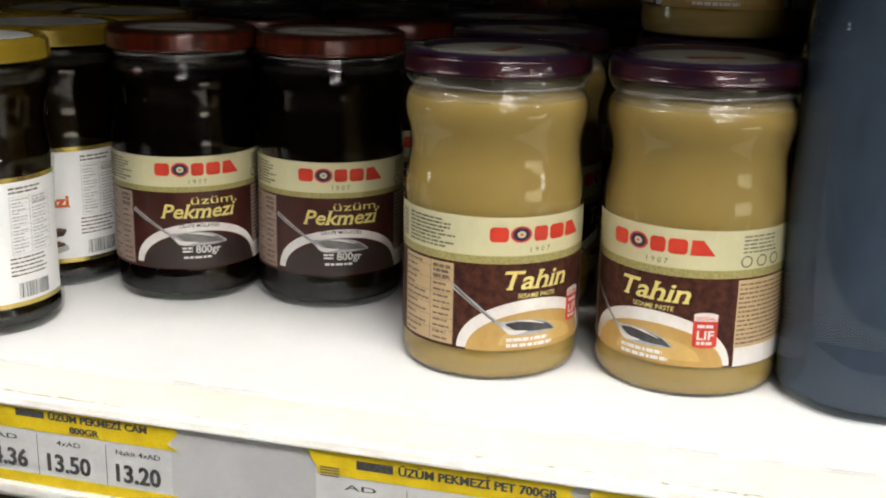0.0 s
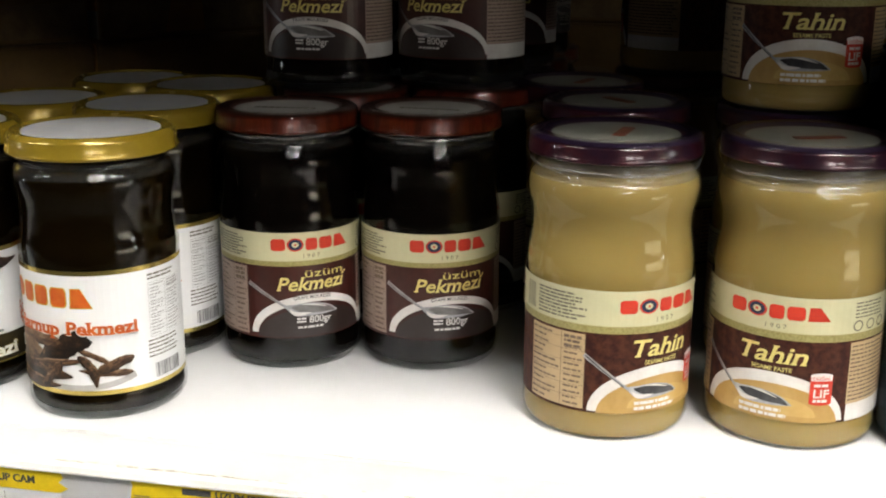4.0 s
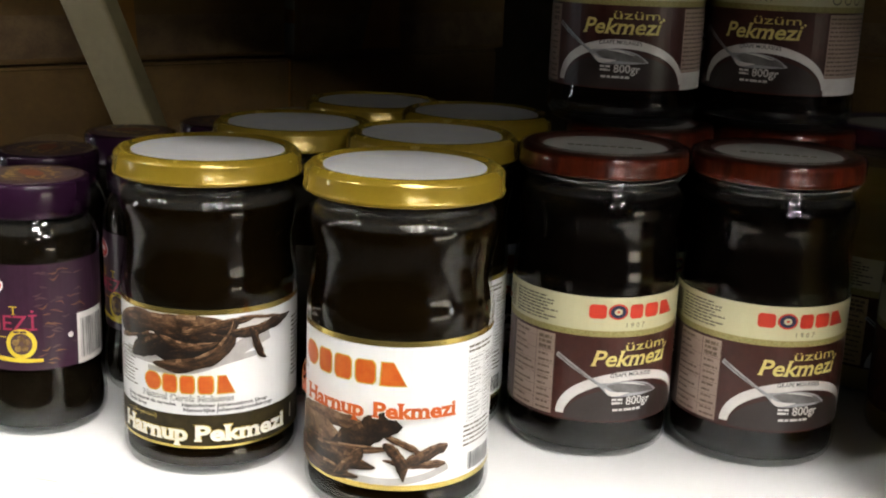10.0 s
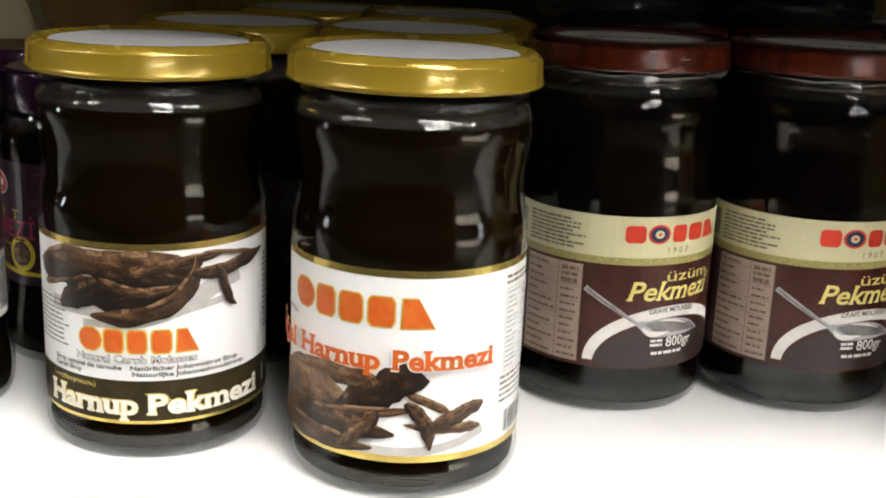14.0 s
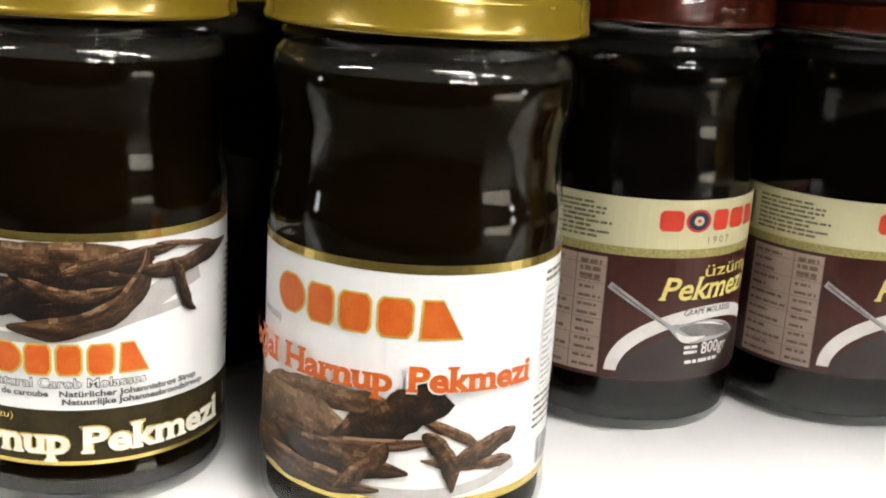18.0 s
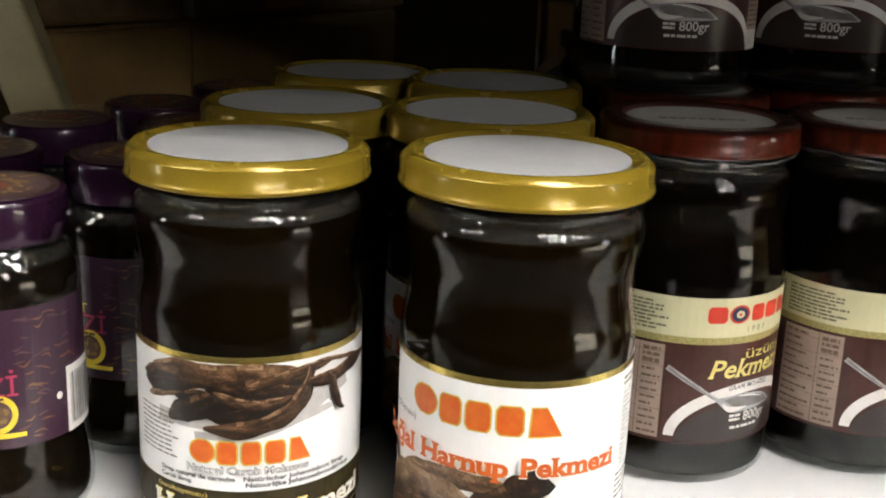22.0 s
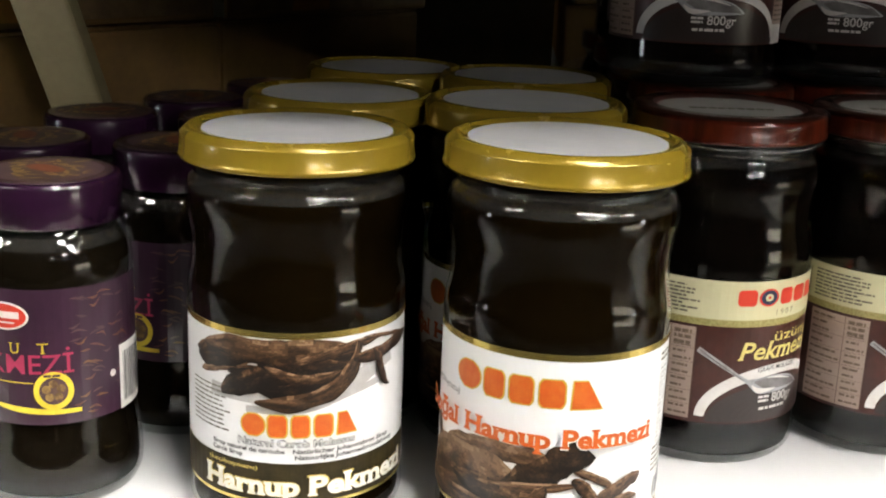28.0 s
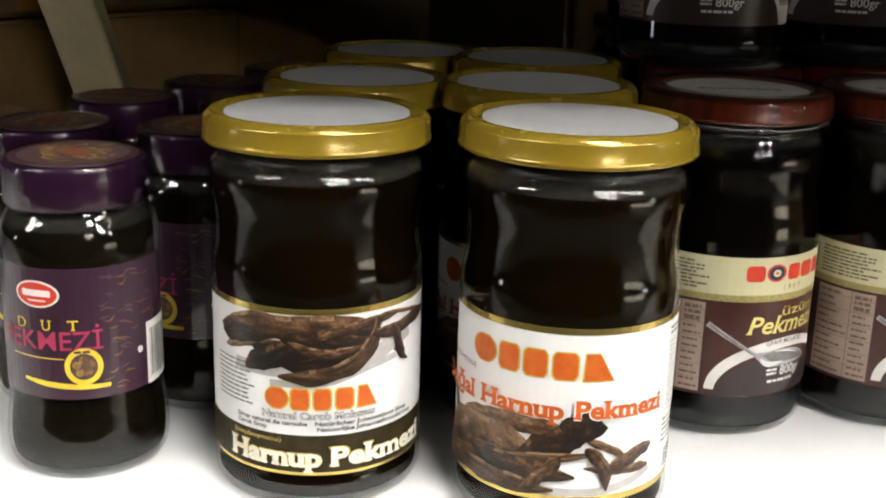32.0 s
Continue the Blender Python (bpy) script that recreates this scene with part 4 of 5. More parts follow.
# ---- carob molasses jars ----
CAROB = [(0.0330, 0.0005), (0.0385, 0.0010), (0.0405, 0.0045), (0.0409, 0.0100), (0.0403, 0.0130), (0.0403, 0.0800), (0.0405, 0.0840), (0.0402, 0.0890), (0.0392, 0.0940), (0.0386, 0.1010), (0.0389, 0.1080), (0.0402, 0.1150), (0.0409, 0.1205), (0.0405, 0.1243), (0.0395, 0.1270), (0.0381, 0.1285), (0.0373, 0.1297), (0.0379, 0.1310), (0.0382, 0.1319), (0.0376, 0.1329), (0.0371, 0.1340), (0.0371, 0.1420)]


def pods(label, R, first, shapes):
    """A printed heap of carob pods, one part each, in mottled browns from seam to lit flank.
    shapes: tone 0 to 1, half width, blunt first end or not, then the line's (degrees, height) points."""
    for k, (tone, half, blunt, *line) in enumerate(shapes):
        s, level, seed = Sheet(R), 2 + 0.55 * (first + k), 7.3 * (first + k)
        n, m = 64, 14
        rows = []
        for q in range(n + 1):
            t = q / n
            pts = [Vector(p) for p in line]
            while len(pts) > 1:
                pts = [a.lerp(b, t) for a, b in zip(pts, pts[1:])]
            rows.append(pts[0])
        grid = []
        for q in range(n + 1):
            t = q / n
            d = rows[min(q + 1, n)] - rows[max(q - 1, 0)]
            dx, dz = d.x * radians(1) * R, d.y
            l = math.hypot(dx, dz) or 1
            rise = 1 if blunt else min(1, 0.15 + (t / 0.22) ** 0.7)
            w = half * rise * min(1, 0.10 + ((1 - t) / 0.30) ** 0.8) * (1 + 0.16 * noise.noise((t * 7, seed, 0)))
            bend = half * 0.25 * noise.noise((t * 4, seed, 5))
            ring = []
            for j in range(m + 1):
                o = w * (2 * j / m - 1) * (1 + 0.10 * noise.noise((t * 14, j / m * 3, seed + 9))) + bend
                ring.append(s.put(rows[q].x - dz / l * o / (radians(1) * R), min(max(rows[q].y + dx / l * o, 0.0166), 0.0778), level))
            grid.append(ring)
        up = 1 if line[-1][0] > line[0][0] else -1
        for q in range(n):
            for j in range(m):
                v = up * (2 * (j + 0.5) / m - 1)
                f = tone + 0.20 * v - 0.22 * max(0, abs(v) - 0.62) + 0.34 * noise.noise((q * 0.12, j * 0.26, seed)) + 0.18 * noise.noise((q * 0.38, j * 0.65, seed + 3)) + 0.10 * noise.noise((q * 0.9, j * 0.9, seed + 6))
                if v > 0.6 and noise.noise((q * 0.15, 1.5, seed)) > 0.12:
                    f += 0.30
                s.bm.faces.new((grid[q][j], grid[q + 1][j], grid[q + 1][j + 1], grid[q][j + 1])).material_index = min(6, max(0, int(f * 7)))
        s.done("pod", POD_TONES, label)


def pod_shadow(label, R, line, half):
    s = Sheet(R)
    s.ribbon([(d, z, half) for d, z in line], 1.2, 0)
    s.done("pod_shadow", "shade", label)


def carob_jar(turkish):
    jar = jar_root("molasses_jar")
    glass_and_contents(jar, CAROB, 0.1280, "molasses")
    lid_parts(jar, 0.0428, 0.1346, 0.1458, "gold_lid", "disc", 0.0345, label="gold lacquered twist-off lid")
    R = 0.0405
    s = Sheet(R)
    s.rect(-105, 165, 0.0151, 0.0798, 0, 0)
    label = s.done("label", "white_label", jar)
    s = Sheet(R)
    s.rect(-105, 165, 0.0776, 0.0800, 1, 0)
    s.done("gold_edge", "gold", label)
    s = Sheet(R)
    s.rect(-105, 165, 0.0148, 0.0172 if turkish else 0.0160, 1, 0)
    s.done("gold_edge", "gold", label)
    if turkish:
        logo_blocks(label, R, [("disc", 0.5, 15.5), ("block", 18.2, 29.0), ("block", 32.0, 43.4), ("block", 46.6, 58.4), ("wedge", 61.8, 76.5)], 0.0622, 0.0096, "orange", drop=0.000016, outline="gold_line", back="white_label")
        s = Sheet(R)
        for word, a, b in (("Doğal", -29, 4.2), ("Harnup", 8.4, 53), ("Pekmezi", 57.5, 107)):
            s.text(word, a, b, 0.0478, 0.0066, 13, 0, bold=0.038, serif=0.06, slope=-0.00001)
        s.done("product_name", "orange", label)
        s = Sheet(R)
        s.text("Pekmezi", 56.8, 107.5, 0.0477, 0.0068, 12.4, 0, bold=0.075, serif=0.06, slope=-0.00001)
        s.done("name_halo", "white_label", label)
        s = Sheet(R)
        s.text("(keçiboynuzu)", -26, 1.5, 0.0580, 0.0026, 2, 0)
        s.done("subtitle", "ink", label)
        pod_shadow(label, R, [(20, 0.0192), (66, 0.0186), (88, 0.0205), (104, 0.0240)], 0.0016)
        pods(label, R, 0, [
            (0.66, 0.0034, False, (-9, 0.0392), (28, 0.0462), (61, 0.0408)),
            (0.39, 0.0020, False, (-22, 0.0470), (-19, 0.0400), (-16, 0.0330)),
            (0.66, 0.0054, False, (-26, 0.0330), (10, 0.0385), (46, 0.0318)),
            (0.27, 0.0048, True, (-27, 0.0250), (8, 0.0290), (46, 0.0262)),
            (0.61, 0.0015, False, (63, 0.0394), (76, 0.0365), (87, 0.0308)),
            (0.55, 0.0018, False, (102, 0.0260), (85, 0.0258), (64, 0.0284)),
            (0.49, 0.0027, False, (103, 0.0342), (90, 0.0312), (74, 0.0262)),
        ])
        pods(label, R, 7, [
            (0.20, 0.0056, True, (70, 0.0476), (58, 0.0396), (28, 0.0298)),
            (0.53, 0.0020, False, (-24, 0.0222), (30, 0.0318), (73, 0.0336)),
            (0.33, 0.0038, False, (0, 0.0295), (31, 0.0255), (60, 0.0250)),
            (0.43, 0.0036, True, (-27, 0.0212), (10, 0.0205), (50, 0.0196)),
            (0.39, 0.0024, False, (64, 0.0355), (76, 0.0325), (76, 0.0192)),
            (0.47, 0.0024, False, (52, 0.0330), (46, 0.0250), (33, 0.0182)),
        ])
        table_picture(label, R, 117, 152, 0.0415, 0.0703, "white_label", 16, 0.45, 31)
        s = Sheet(R)
        s.lines(115, 150, 0.0300, 0.0405, 5, 2, 0, 0.4, 33)
        s.lines(117, 150, 0.0715, 0.0755, 2, 2, 0, 0.5, 34)
        s.done("small_print", "fine", label, kind="stuff")
        s = Sheet(R)
        s.bars(120, 146, 0.0190, 0.0268, 2, 0)
        s.done("bar_code", "ink", label, kind="stuff")
    else:
        s = Sheet(R)
        s.rect(-105, 165, 0.0160, 0.0309, 1, 0)
        s.done("dark_band", "dark_band", label)
        logo_blocks(label, R, [("disc", 0, 11.6), ("block", 13.6, 22.8), ("block", 25.4, 34.0), ("block", 36.8, 45.8), ("wedge", 48.6, 59)], 0.0413, 0.0080, "orange", level=3, outline="gold_line", back="white_label")
        s = Sheet(R)
        s.text("Natural Carob Molasses", -2.4, 58.4, 0.0376, 0.0027, 5, 1, bold=0.05)
        s.text("Natural Carob Molasses", -2, 58, 0.0377, 0.0025, 6, 2)
        s.text("Sirop naturel de caroube", -19, 22, 0.0349, 0.0017, 3, 1, bold=0.03)
        s.text("Carob Sirop", -19, 0, 0.0326, 0.0017, 3, 1, bold=0.03)
        s.text("Natürlicher Johannisbrot Sirup", 26, 82, 0.0349, 0.0017, 3, 1, bold=0.03)
        s.text("Natuurlijke Johannesbroodsiroop", 27, 86, 0.0326, 0.0017, 3, 1, bold=0.03)
        s.lines(-36, -7, 0.0400, 0.0575, 10, 3, 0, 0.34, 43, 0.2)
        s.lines(108, 130, 0.0400, 0.0700, 14, 3, 0, 0.4, 44, 0.3)
        s.done("small_print", ["fine", "ink", "white_label"], label, kind="stuff")
        s = Sheet(R)
        for word, a, b in (("Harnup", -25.0, 29.8), ("Pekmezi", 33.0, 98.3)):
            s.text(word, a, b, 0.0187, 0.0076, 3, 0, bold=0.060, serif=0.06)
        s.done("name_outline", "gold", label)
        s = Sheet(R)
        for word, a, b in (("Harnup", -24.6, 29.4), ("Pekmezi", 33.4, 97.9)):
            s.text(word, a, b, 0.0187, 0.0074, 4, 0, bold=0.034, serif=0.05)
        s.done("product_name", "silver_text", label)
        s = Sheet(R)
        s.rect(106, 107.2, 0.0200, 0.0270, 3, 0)
        s.done("rule", "silver_text", label)
        s = Sheet(R)
        s.text("(keçiboynuzu)", -22, 8, 0.0279, 0.0020, 3, 0)
        s.done("subtitle", "gold", label)
        pod_shadow(label, R, [(2, 0.0508), (32, 0.0517), (54, 0.0560), (80, 0.0588)], 0.0013)
        pod_shadow(label, R, [(-20, 0.0560), (4, 0.0556), (24, 0.0575), (44, 0.0585)], 0.0024)
        pod_shadow(label, R, [(46, 0.0590), (60, 0.0608), (70, 0.0640), (84, 0.0668)], 0.0034)
        pods(label, R, 0, [
            (0.80, 0.0017, False, (-28, 0.0612), (-11, 0.0650), (6, 0.0692)),
            (0.14, 0.0034, False, (-31, 0.0664), (-13, 0.0672), (8, 0.0716)),
            (0.30, 0.0022, False, (-32, 0.0690), (-18, 0.0716), (0, 0.0735)),
            (0.46, 0.0046, False, (-24, 0.0722), (20, 0.0742), (62, 0.0722)),
            (0.08, 0.0034, False, (-8, 0.0640), (28, 0.0640), (62, 0.0705)),
            (0.06, 0.0030, False, (6, 0.0592), (36, 0.0572), (57, 0.0668)),
            (0.12, 0.0046, False, (-12, 0.0552), (12, 0.0660), (48, 0.0704)),
            (0.16, 0.0034, False, (8, 0.0690), (30, 0.0655), (56, 0.0675)),
            (0.42, 0.0018, False, (28, 0.0694), (51, 0.0745), (75, 0.0752)),
        ])
        pods(label, R, 9, [
            (0.50, 0.0020, False, (12, 0.0675), (31, 0.0592), (50, 0.0656)),
            (0.40, 0.0032, False, (7, 0.0540), (38, 0.0522), (59, 0.0590), (59, 0.0756)),
            (0.30, 0.0025, False, (56, 0.0690), (76, 0.0684), (103, 0.0728)),
            (0.62, 0.0008, False, (62, 0.0764), (78, 0.0750), (94, 0.0732)),
            (0.26, 0.0018, False, (69, 0.0708), (76, 0.0640), (72, 0.0590), (81, 0.0552)),
        ])
    tagged(jar, "dark carob molasses jar, gold lid, " + ("white label with orange wording" if turkish else "white and black carob pod label"), "jar")
    return jar


GROUP_C = "gold-lidded molasses jars in rows"
jar_rows(carob_jar(True), [(0.0, 0.0778, 0, -56.5), (-0.0110, 0.165, 0, -63), (-0.0080, 0.2525, 0, -20)], GROUP_C)
carob_small = carob_jar(False)
carob_small.scale = (0.985, 0.985, 0.985)
jar_rows(carob_small, [(-0.0951, 0.0894, 0, -19.4), (-0.0905, 0.1825, 0, -150), (-0.0780, 0.285, 0, 30)], GROUP_C)

# ---- grape molasses jars ----
GRAPE = [(0.0310, 0.0006), (0.0365, 0.0010), (0.0395, 0.0045), (0.0406, 0.0100), (0.0404, 0.0150), (0.0400, 0.0190), (0.0400, 0.0820), (0.0402, 0.0860), (0.0396, 0.0920), (0.0384, 0.0990), (0.0380, 0.1060), (0.0388, 0.1130), (0.0397, 0.1185), (0.0393, 0.1225), (0.0382, 0.1258), (0.0368, 0.1280), (0.0364, 0.1300), (0.0368, 0.1316), (0.0362, 0.1335), (0.0362, 0.1420)]


def grape_jar():
    jar = jar_root("molasses_jar")
    glass_and_contents(jar, GRAPE, 0.1300, "molasses_grape", wall=0.0014)
    lid = lid_parts(jar, 0.0402, 0.1356, 0.1462, "red_lid", "disc_grey", 0.0295, label="dark red twist-off lid with a pale printed top")
    bm = bmesh.new()
    for k in range(9):
        bmesh.ops.create_cube(bm, size=1, matrix=Matrix.Translation((-0.016 + 0.004 * k, -0.003, 0.1462 - 0.0010)) @ Matrix.Diagonal((0.003, 0.0022, 0.0003, 1)))
    tagged(part("lid_writing", bm, "fine", lid), kind="stuff")
    part("rim", lathe([(0.0394, 0.1452), (0.0380, 0.1462), (0.0362, 0.1464), (0.0346, 0.1456), (0.0300, 0.1452)], 64), "red_dark", lid, "dull dark rim", smooth=True)
    wave = lambda a, z: 0.0005 * math.sin(11 * a + 40 * z) * math.sin(3 * a) if z < 0.136 else 0.0
    part("shrink_film", lathe([(0.0372, 0.1322), (0.0384, 0.1340), (0.0398, 0.1352), (0.0406, 0.1362), (0.0406, 0.1446), (0.0397, 0.1460), (0.0376, 0.1466), (0.0315, 0.1464)], 72, wave=wave), "film", jar, "clear wrinkled shrink film", smooth=True)
    film_hem(jar, 0.0380, 0.1340, 11)
    molasses_and_paste_label(jar, 0.0402, (0.0814, 0.0652, 0.0623, 0.0200), False)
    return tagged(jar, "dark grape molasses jar with cream and maroon label, red lid", "jar")


U_ROWS = [(0.0738, 0.166, 0, 3.5), (0.1543, 0.1813, 0, -4.0), (0.0830, 0.2545, 0, 25), (0.1600, 0.2870, 0, -30), (0.0830, 0.342, 0, 80), (0.1630, 0.373, 0, 10), (0.0830, 0.430, 0, -60), (0.1630, 0.460, 0, 140), (0.0830, 0.518, 0, 15), (0.1630, 0.548, 0, -15),
          (0.0718, 0.2545, 0.1464, -31), (0.1530, 0.2780, 0.1464, -49), (0.0800, 0.342, 0.1464, 50), (0.1620, 0.373, 0.1464, -20), (0.0830, 0.430, 0.1464, -60), (0.1630, 0.460, 0.1464, 40)]
jar_rows(grape_jar(), U_ROWS, "red-lidded molasses jars in rows and stacked")

# ---- sesame paste jars ----
PASTE = [(0.0350, 0.0005), (0.0406, 0.0014), (0.0424, 0.0050), (0.0427, 0.0100), (0.0423, 0.0150), (0.0423, 0.0790), (0.0424, 0.0830), (0.0419, 0.0890), (0.0406, 0.0970), (0.0400, 0.1040), (0.0407, 0.1110), (0.0424, 0.1170), (0.0430, 0.1215), (0.0425, 0.1255), (0.0413, 0.1285), (0.0398, 0.1303), (0.0393, 0.1320), (0.0396, 0.1335), (0.0392, 0.1350), (0.0392, 0.1440)]


def paste_jar():
    jar = jar_root("sesame_paste_jar")
    glass_and_contents(jar, PASTE, 0.1316, "tahini", wall=0.0010, low=0.0016, neck="haze_paste")
    lid = lid_parts(jar, 0.0431, 0.1385, 0.1485, "plum_lid", "disc_paste", 0.0315, label="plum and red lid under clear shrink film")
    part("rim", lathe([(0.0425, 0.1472), (0.0412, 0.1484), (0.0396, 0.1488), (0.0380, 0.1482), (0.0340, 0.1474)], 64), "violet_rim", lid, smooth=True)
    bm = bmesh.new()
    bmesh.ops.create_cube(bm, size=1, matrix=Matrix.Translation((0.004, 0.001, 0.1475)) @ Matrix.Rotation(radians(-20), 4, "Z") @ Matrix.Diagonal((0.0060, 0.025, 0.0005, 1)))
    part("lid_mark", bm, "dull_red", lid, "red mark on the lid")
    wave = lambda a, z: 0.0005 * math.sin(9 * a + 40 * z) * math.sin(4 * a) if z < 0.139 else 0.0
    part("shrink_film", lathe([(0.0404, 0.1322), (0.0412, 0.1345), (0.0428, 0.1375), (0.0436, 0.1392), (0.0436, 0.1470), (0.0424, 0.1486), (0.0400, 0.1493), (0.0350, 0.1490)], 72, wave=wave), "film", jar, "clear wrinkled shrink film", smooth=True)
    film_hem(jar, 0.0412, 0.1342, 9)
    molasses_and_paste_label(jar, 0.0425, (0.0782, 0.0605, 0.0568, 0.0156), True)
    return tagged(jar, "beige sesame paste jar with cream and brown label, plum lid", "jar")


T_ROWS = [(0.2628, 0.1132, 0, 11.2), (0.3563, 0.1228, 0, -49.5), (0.2560, 0.2210, 0, 60), (0.3560, 0.2230, 0, -20), (0.2260, 0.3050, 0, 5), (0.3620, 0.3120, 0, 140), (0.2880, 0.3860, 0, 70), (0.3780, 0.4020, 0, 15), (0.3570, 0.2240, 0.1488, -30.0), (0.2900, 0.3880, 0.1488, -142), (0.3800, 0.3130, 0.1488, 30)]
jar_rows(paste_jar(), T_ROWS, "sesame paste jars in rows and stacked")

# ---- mulberry molasses jars ----
MULBERRY = [(0.0300, 0.0006), (0.0345, 0.0010), (0.0375, 0.0050), (0.0386, 0.0110), (0.0383, 0.0170), (0.0368, 0.0270), (0.0362, 0.0330), (0.0361, 0.0820), (0.0366, 0.0870), (0.0365, 0.0920), (0.0354, 0.0965), (0.0333, 0.1000), (0.0312, 0.1030), (0.0297, 0.1060), (0.0297, 0.1150)]


def mulberry_jar():
    jar = jar_root("molasses_jar")
    glass_and_contents(jar, MULBERRY, 0.1020, "molasses_mulberry", wall=0.0020)
    z0, z1, r = 0.1055, 0.1220, 0.0326
    lid = part("lid", lathe([(r - 0.0014, z0 + 0.0004), (r - 0.0004, z0), (r, z0 + 0.0008), (r, z1 - 0.0022), (r - 0.0007, z1 - 0.0007), (r - 0.0022, z1), (0, z1)], 72), "purple_lid", jar, "smooth purple lid with an ornate printed top", smooth=True)
    part("lid_print", lathe([(0, z1 + 0.0003), (r - 0.0032, z1 + 0.0003), (r - 0.0030, z1)], 48), "lid_dark", lid)
    s = bmesh.new()
    rnd = random.Random(12)
    for k in range(26):
        a, q = 2 * math.pi * k / 26, rnd.uniform(0.011, 0.023)
        x, y, w, h, t = q * math.cos(a), q * math.sin(a), rnd.uniform(0.003, 0.0055), rnd.uniform(0.0010, 0.0022), rnd.uniform(0, math.pi)
        s.faces.new([s.verts.new((x + w * math.cos(u) * math.cos(t) - h * math.sin(u) * math.sin(t), y + w * math.cos(u) * math.sin(t) + h * math.sin(u) * math.cos(t), z1 + 0.0005 + 0.00001 * k)) for u in (2 * math.pi * j / 12 for j in range(12))])
    tagged(part("lid_ornament", s, "ornament", lid), kind="stuff")
    s = bmesh.new()
    s.faces.new([s.verts.new((0.0115 * math.cos(u), 0.0060 * math.sin(u), z1 + 0.0010)) for u in (2 * math.pi * j / 24 for j in range(24))])
    part("lid_mark", s, "dull_red", lid)
    wave = lambda a, z: 0.0004 * math.sin(8 * a + 60 * z) * math.sin(3 * a) if z < 0.107 else 0.0
    part("shrink_film", lathe([(0.0300, 0.1032), (0.0312, 0.1046), (0.0330, 0.1060), (0.0330, 0.1202), (0.0320, 0.1221), (0.0296, 0.1226), (0.0255, 0.1225)], 64, wave=wave), "film", jar, "clear wrinkled shrink film", smooth=True)
    R = 0.0365
    s = Sheet(R, 1.17, 0.002)
    s.rect(-118, 128, 0.0323, 0.0835, 0, 0)
    label = s.done("label", "purple_label", jar)
    s = Sheet(R, 1.17, 0.002)
    s.ellipse(15.5, 0.0735, 15.0, 0.0052, 2, 0)
    s.ellipse(15.5, 0.0735, 13.6, 0.0045, 3, 1)
    s.rect(6, 25, 0.0727, 0.0752, 4, 0)
    s.rect(10, 22, 0.0708, 0.0714, 4, 0)
    s.done("makers_mark", ["bowl", "red"], label)
    s = Sheet(R, 1.17, 0.002)
    for word, d in (("D", 0), ("U", 17.5), ("T", 34)):
        s.text(word, d, d + 6.6, 0.0597, 0.0042, 2, 0, serif=0.07)
    s.done("fruit_name", "yellow_mark", label)
    s = Sheet(R, 1.17, 0.002)
    s.text("PEKMEZİ", -14, 54.5, 0.0521, 0.0075, 3, 0, bold=0.006)
    s.done("product_name", "magenta", label)
    s = Sheet(R, 1.17, 0.002)
    s.rect(-6, 31, 0.0487, 0.0491, 2, 0, slope=-0.00001)
    s.ribbon([(3, 0.0398, 0.0006), (20, 0.0384, 0.0011), (40, 0.0374, 0.0010), (58, 0.0372, 0.0008)], 2, 0)
    s.ellipse(42.4, 0.0455, 11.5, 0.0073, 4, 0)
    s.ellipse(42.4, 0.0455, 8.2, 0.0052, 5, 1)
    for k in range(5):
        a = radians(72 * k + 20)
        s.ellipse(42.4 + 4.3 * math.cos(a), 0.0455 + 0.0027 * math.sin(a), 2.6, 0.0016, 6, 2, n=12)
    s.lines(37, 48, 0.0507, 0.0519, 1, 5, 1, 0.8, 3)
    s.done("seal", ["yellow_mark", "lid_dark", "ornament"], label)
    s = Sheet(R, 1.17, 0.002)
    s.ellipse(80, 0.0479, 2.2, 0.0014, 2, 0)
    s.rect(86, 118, 0.0322, 0.0575, 2, 0)
    s.bars(89, 116, 0.0350, 0.0545, 3, 1)
    s.lines(-118, -40, 0.036, 0.078, 14, 2, 2, 0.35, 71)
    s.done("bar_code", ["bowl", "ink", "ornament"], label, kind="stuff")
    s = Sheet(R, 1.17, 0.002)
    rnd = random.Random(8)
    for k in range(40):
        d, z = rnd.uniform(50, 88), rnd.uniform(0.035, 0.081)
        s.ribbon([(d, z, 0.0001), (d + rnd.uniform(2, 5), z + rnd.uniform(-0.001, 0.001), 0.0005), (d + rnd.uniform(6, 10), z + rnd.uniform(-0.002, 0.002), 0.0001)], 1, k % 2, 3)
    s.done("leaf_pattern", ["lid_dark", "leaf_gold"], label, kind="stuff")
    return tagged(jar, "small mulberry molasses jar with purple label and purple lid", "jar")


mulberry = mulberry_jar()
mulberry.scale = (0.81, 0.81, 1.0)
jar_rows(mulberry, [(-0.1880, 0.0928, 0, -31.9), (-0.2200, 0.1570, 0, -70), (-0.1565, 0.1600, 0, -72), (-0.2110, 0.2300, 0, 30), (-0.1480, 0.2360, 0, -90), (-0.1800, 0.2900, 0, 110), (-0.1500, 0.3560, 0, 10)], "purple-lidded molasses jars in rows")

# ---- plastic bottles of grape molasses ----
BOTTLE = [(0.0330, 0.0005), (0.0395, 0.0010), (0.0420, 0.0045), (0.0424, 0.0100), (0.0424, 0.0300), (0.0419, 0.0340), (0.0424, 0.0380), (0.0424, 0.1500), (0.0420, 0.1700), (0.0395, 0.1800), (0.0340, 0.1860), (0.0275, 0.1890), (0.0265, 0.1940), (0.0265, 0.2020)]


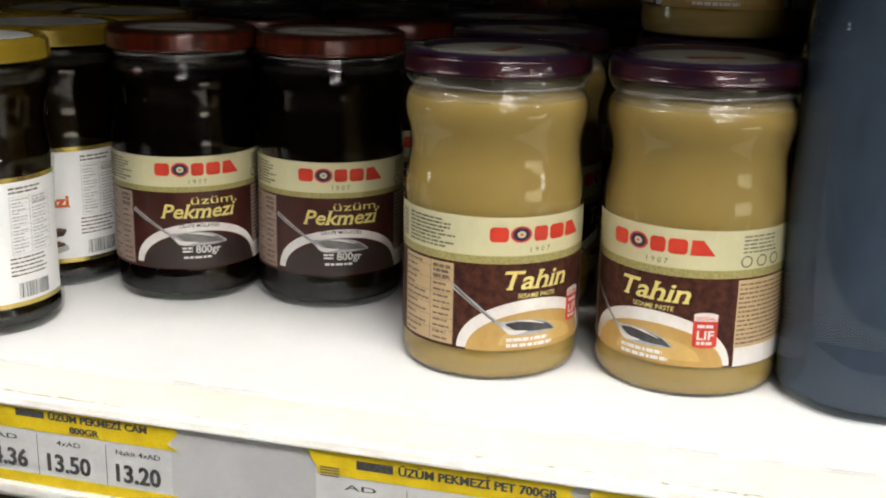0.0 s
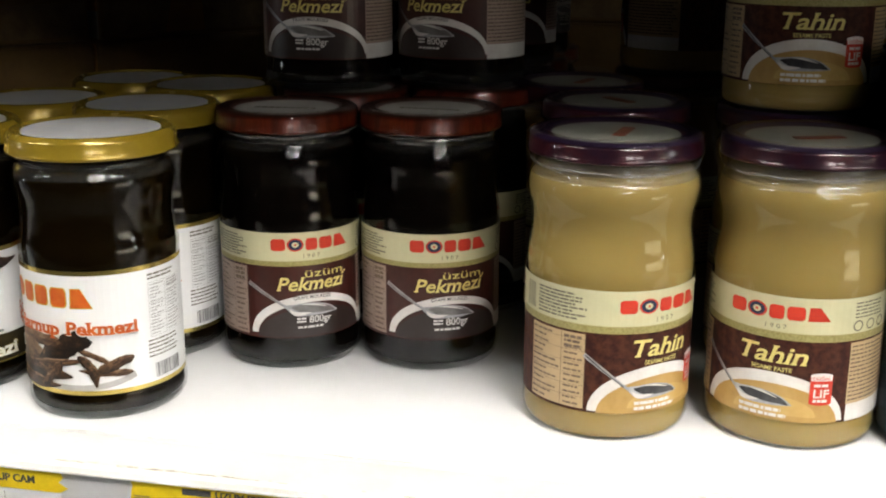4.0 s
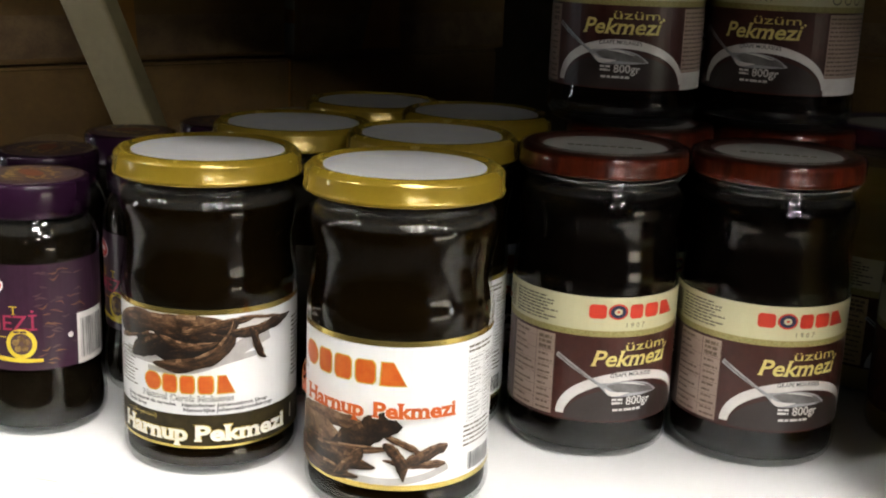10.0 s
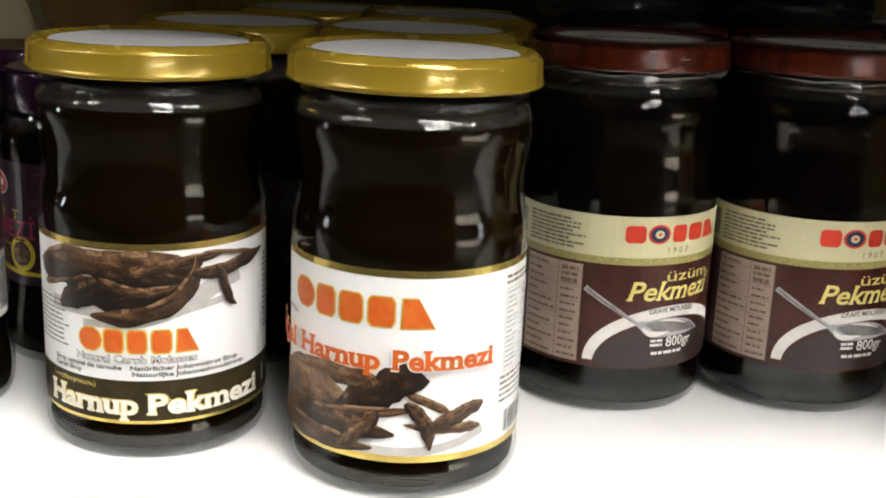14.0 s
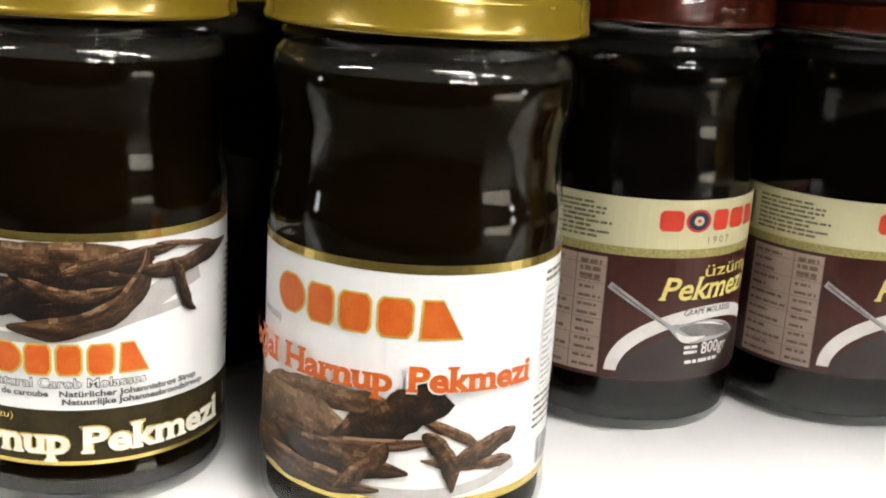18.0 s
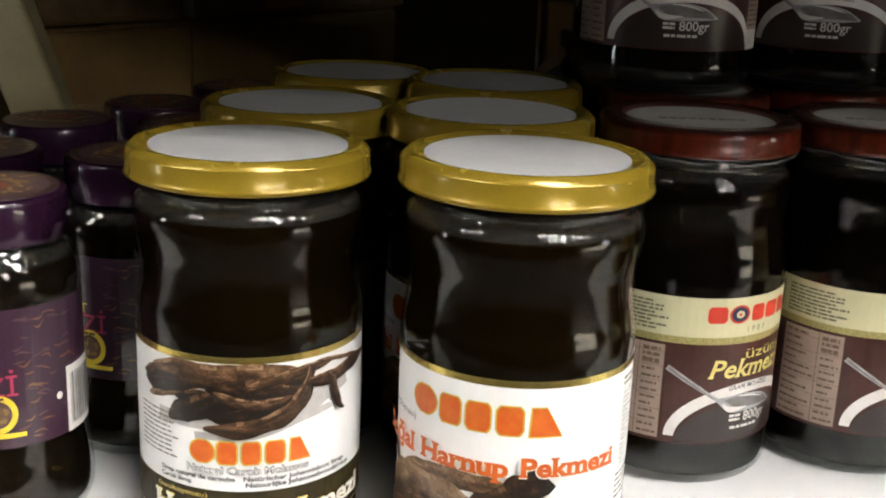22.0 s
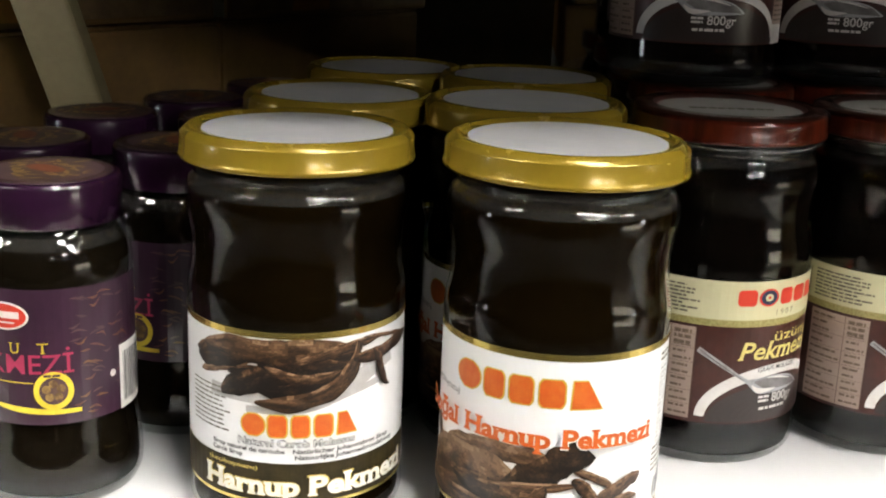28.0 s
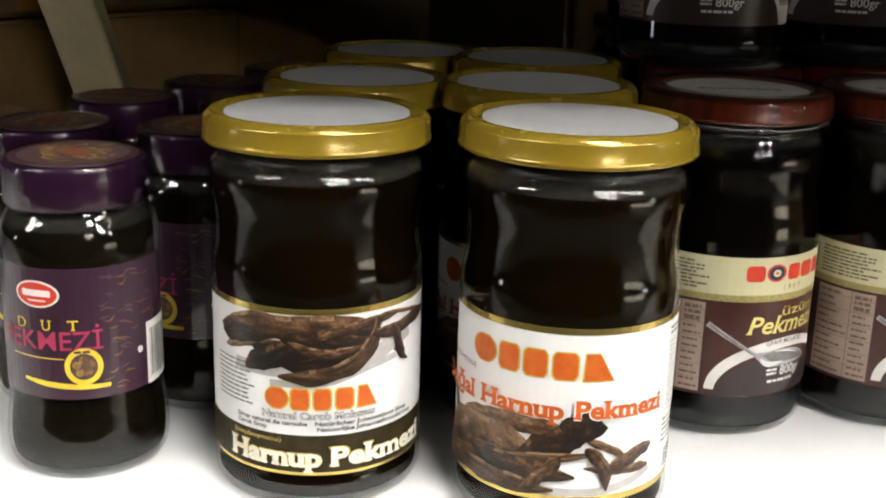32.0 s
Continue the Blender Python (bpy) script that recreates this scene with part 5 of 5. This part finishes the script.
def bottle():
    ob = jar_root("molasses_bottle")
    prof = curve_through(BOTTLE)
    part("body", lathe([(0, 0.004)] + prof, 64), "pet", ob, "clear plastic bottle body", smooth=True)
    inner = [(max(r - 0.0012, 0.001), max(z, 0.005)) for r, z in prof if z < 0.187]
    part("contents", lathe([(0, inner[0][1])] + inner + [(0, 0.187)], 48), "bottle_syrup", ob, "dark blue-black syrup", smooth=True)
    ridges = lambda a, z: 0.0005 * math.cos(40 * a)
    part("cap", lathe([(0.0270, 0.1905), (0.0280, 0.1908), (0.0280, 0.2100), (0.0262, 0.2118), (0, 0.2118)], 80, wave=ridges), "brace", ob, "cream ribbed cap", smooth=True)
    return tagged(ob, "dark plastic bottle of grape molasses on the shelf", "bottle")


jar_rows(bottle(), [(0.4405, 0.1170, 0, 0), (0.4500, 0.2060, 0, 40), (0.4490, 0.2950, 0, 80), (0.5380, 0.1200, 0, 10), (0.5400, 0.2100, 0, 0)], "plastic molasses bottles in rows")
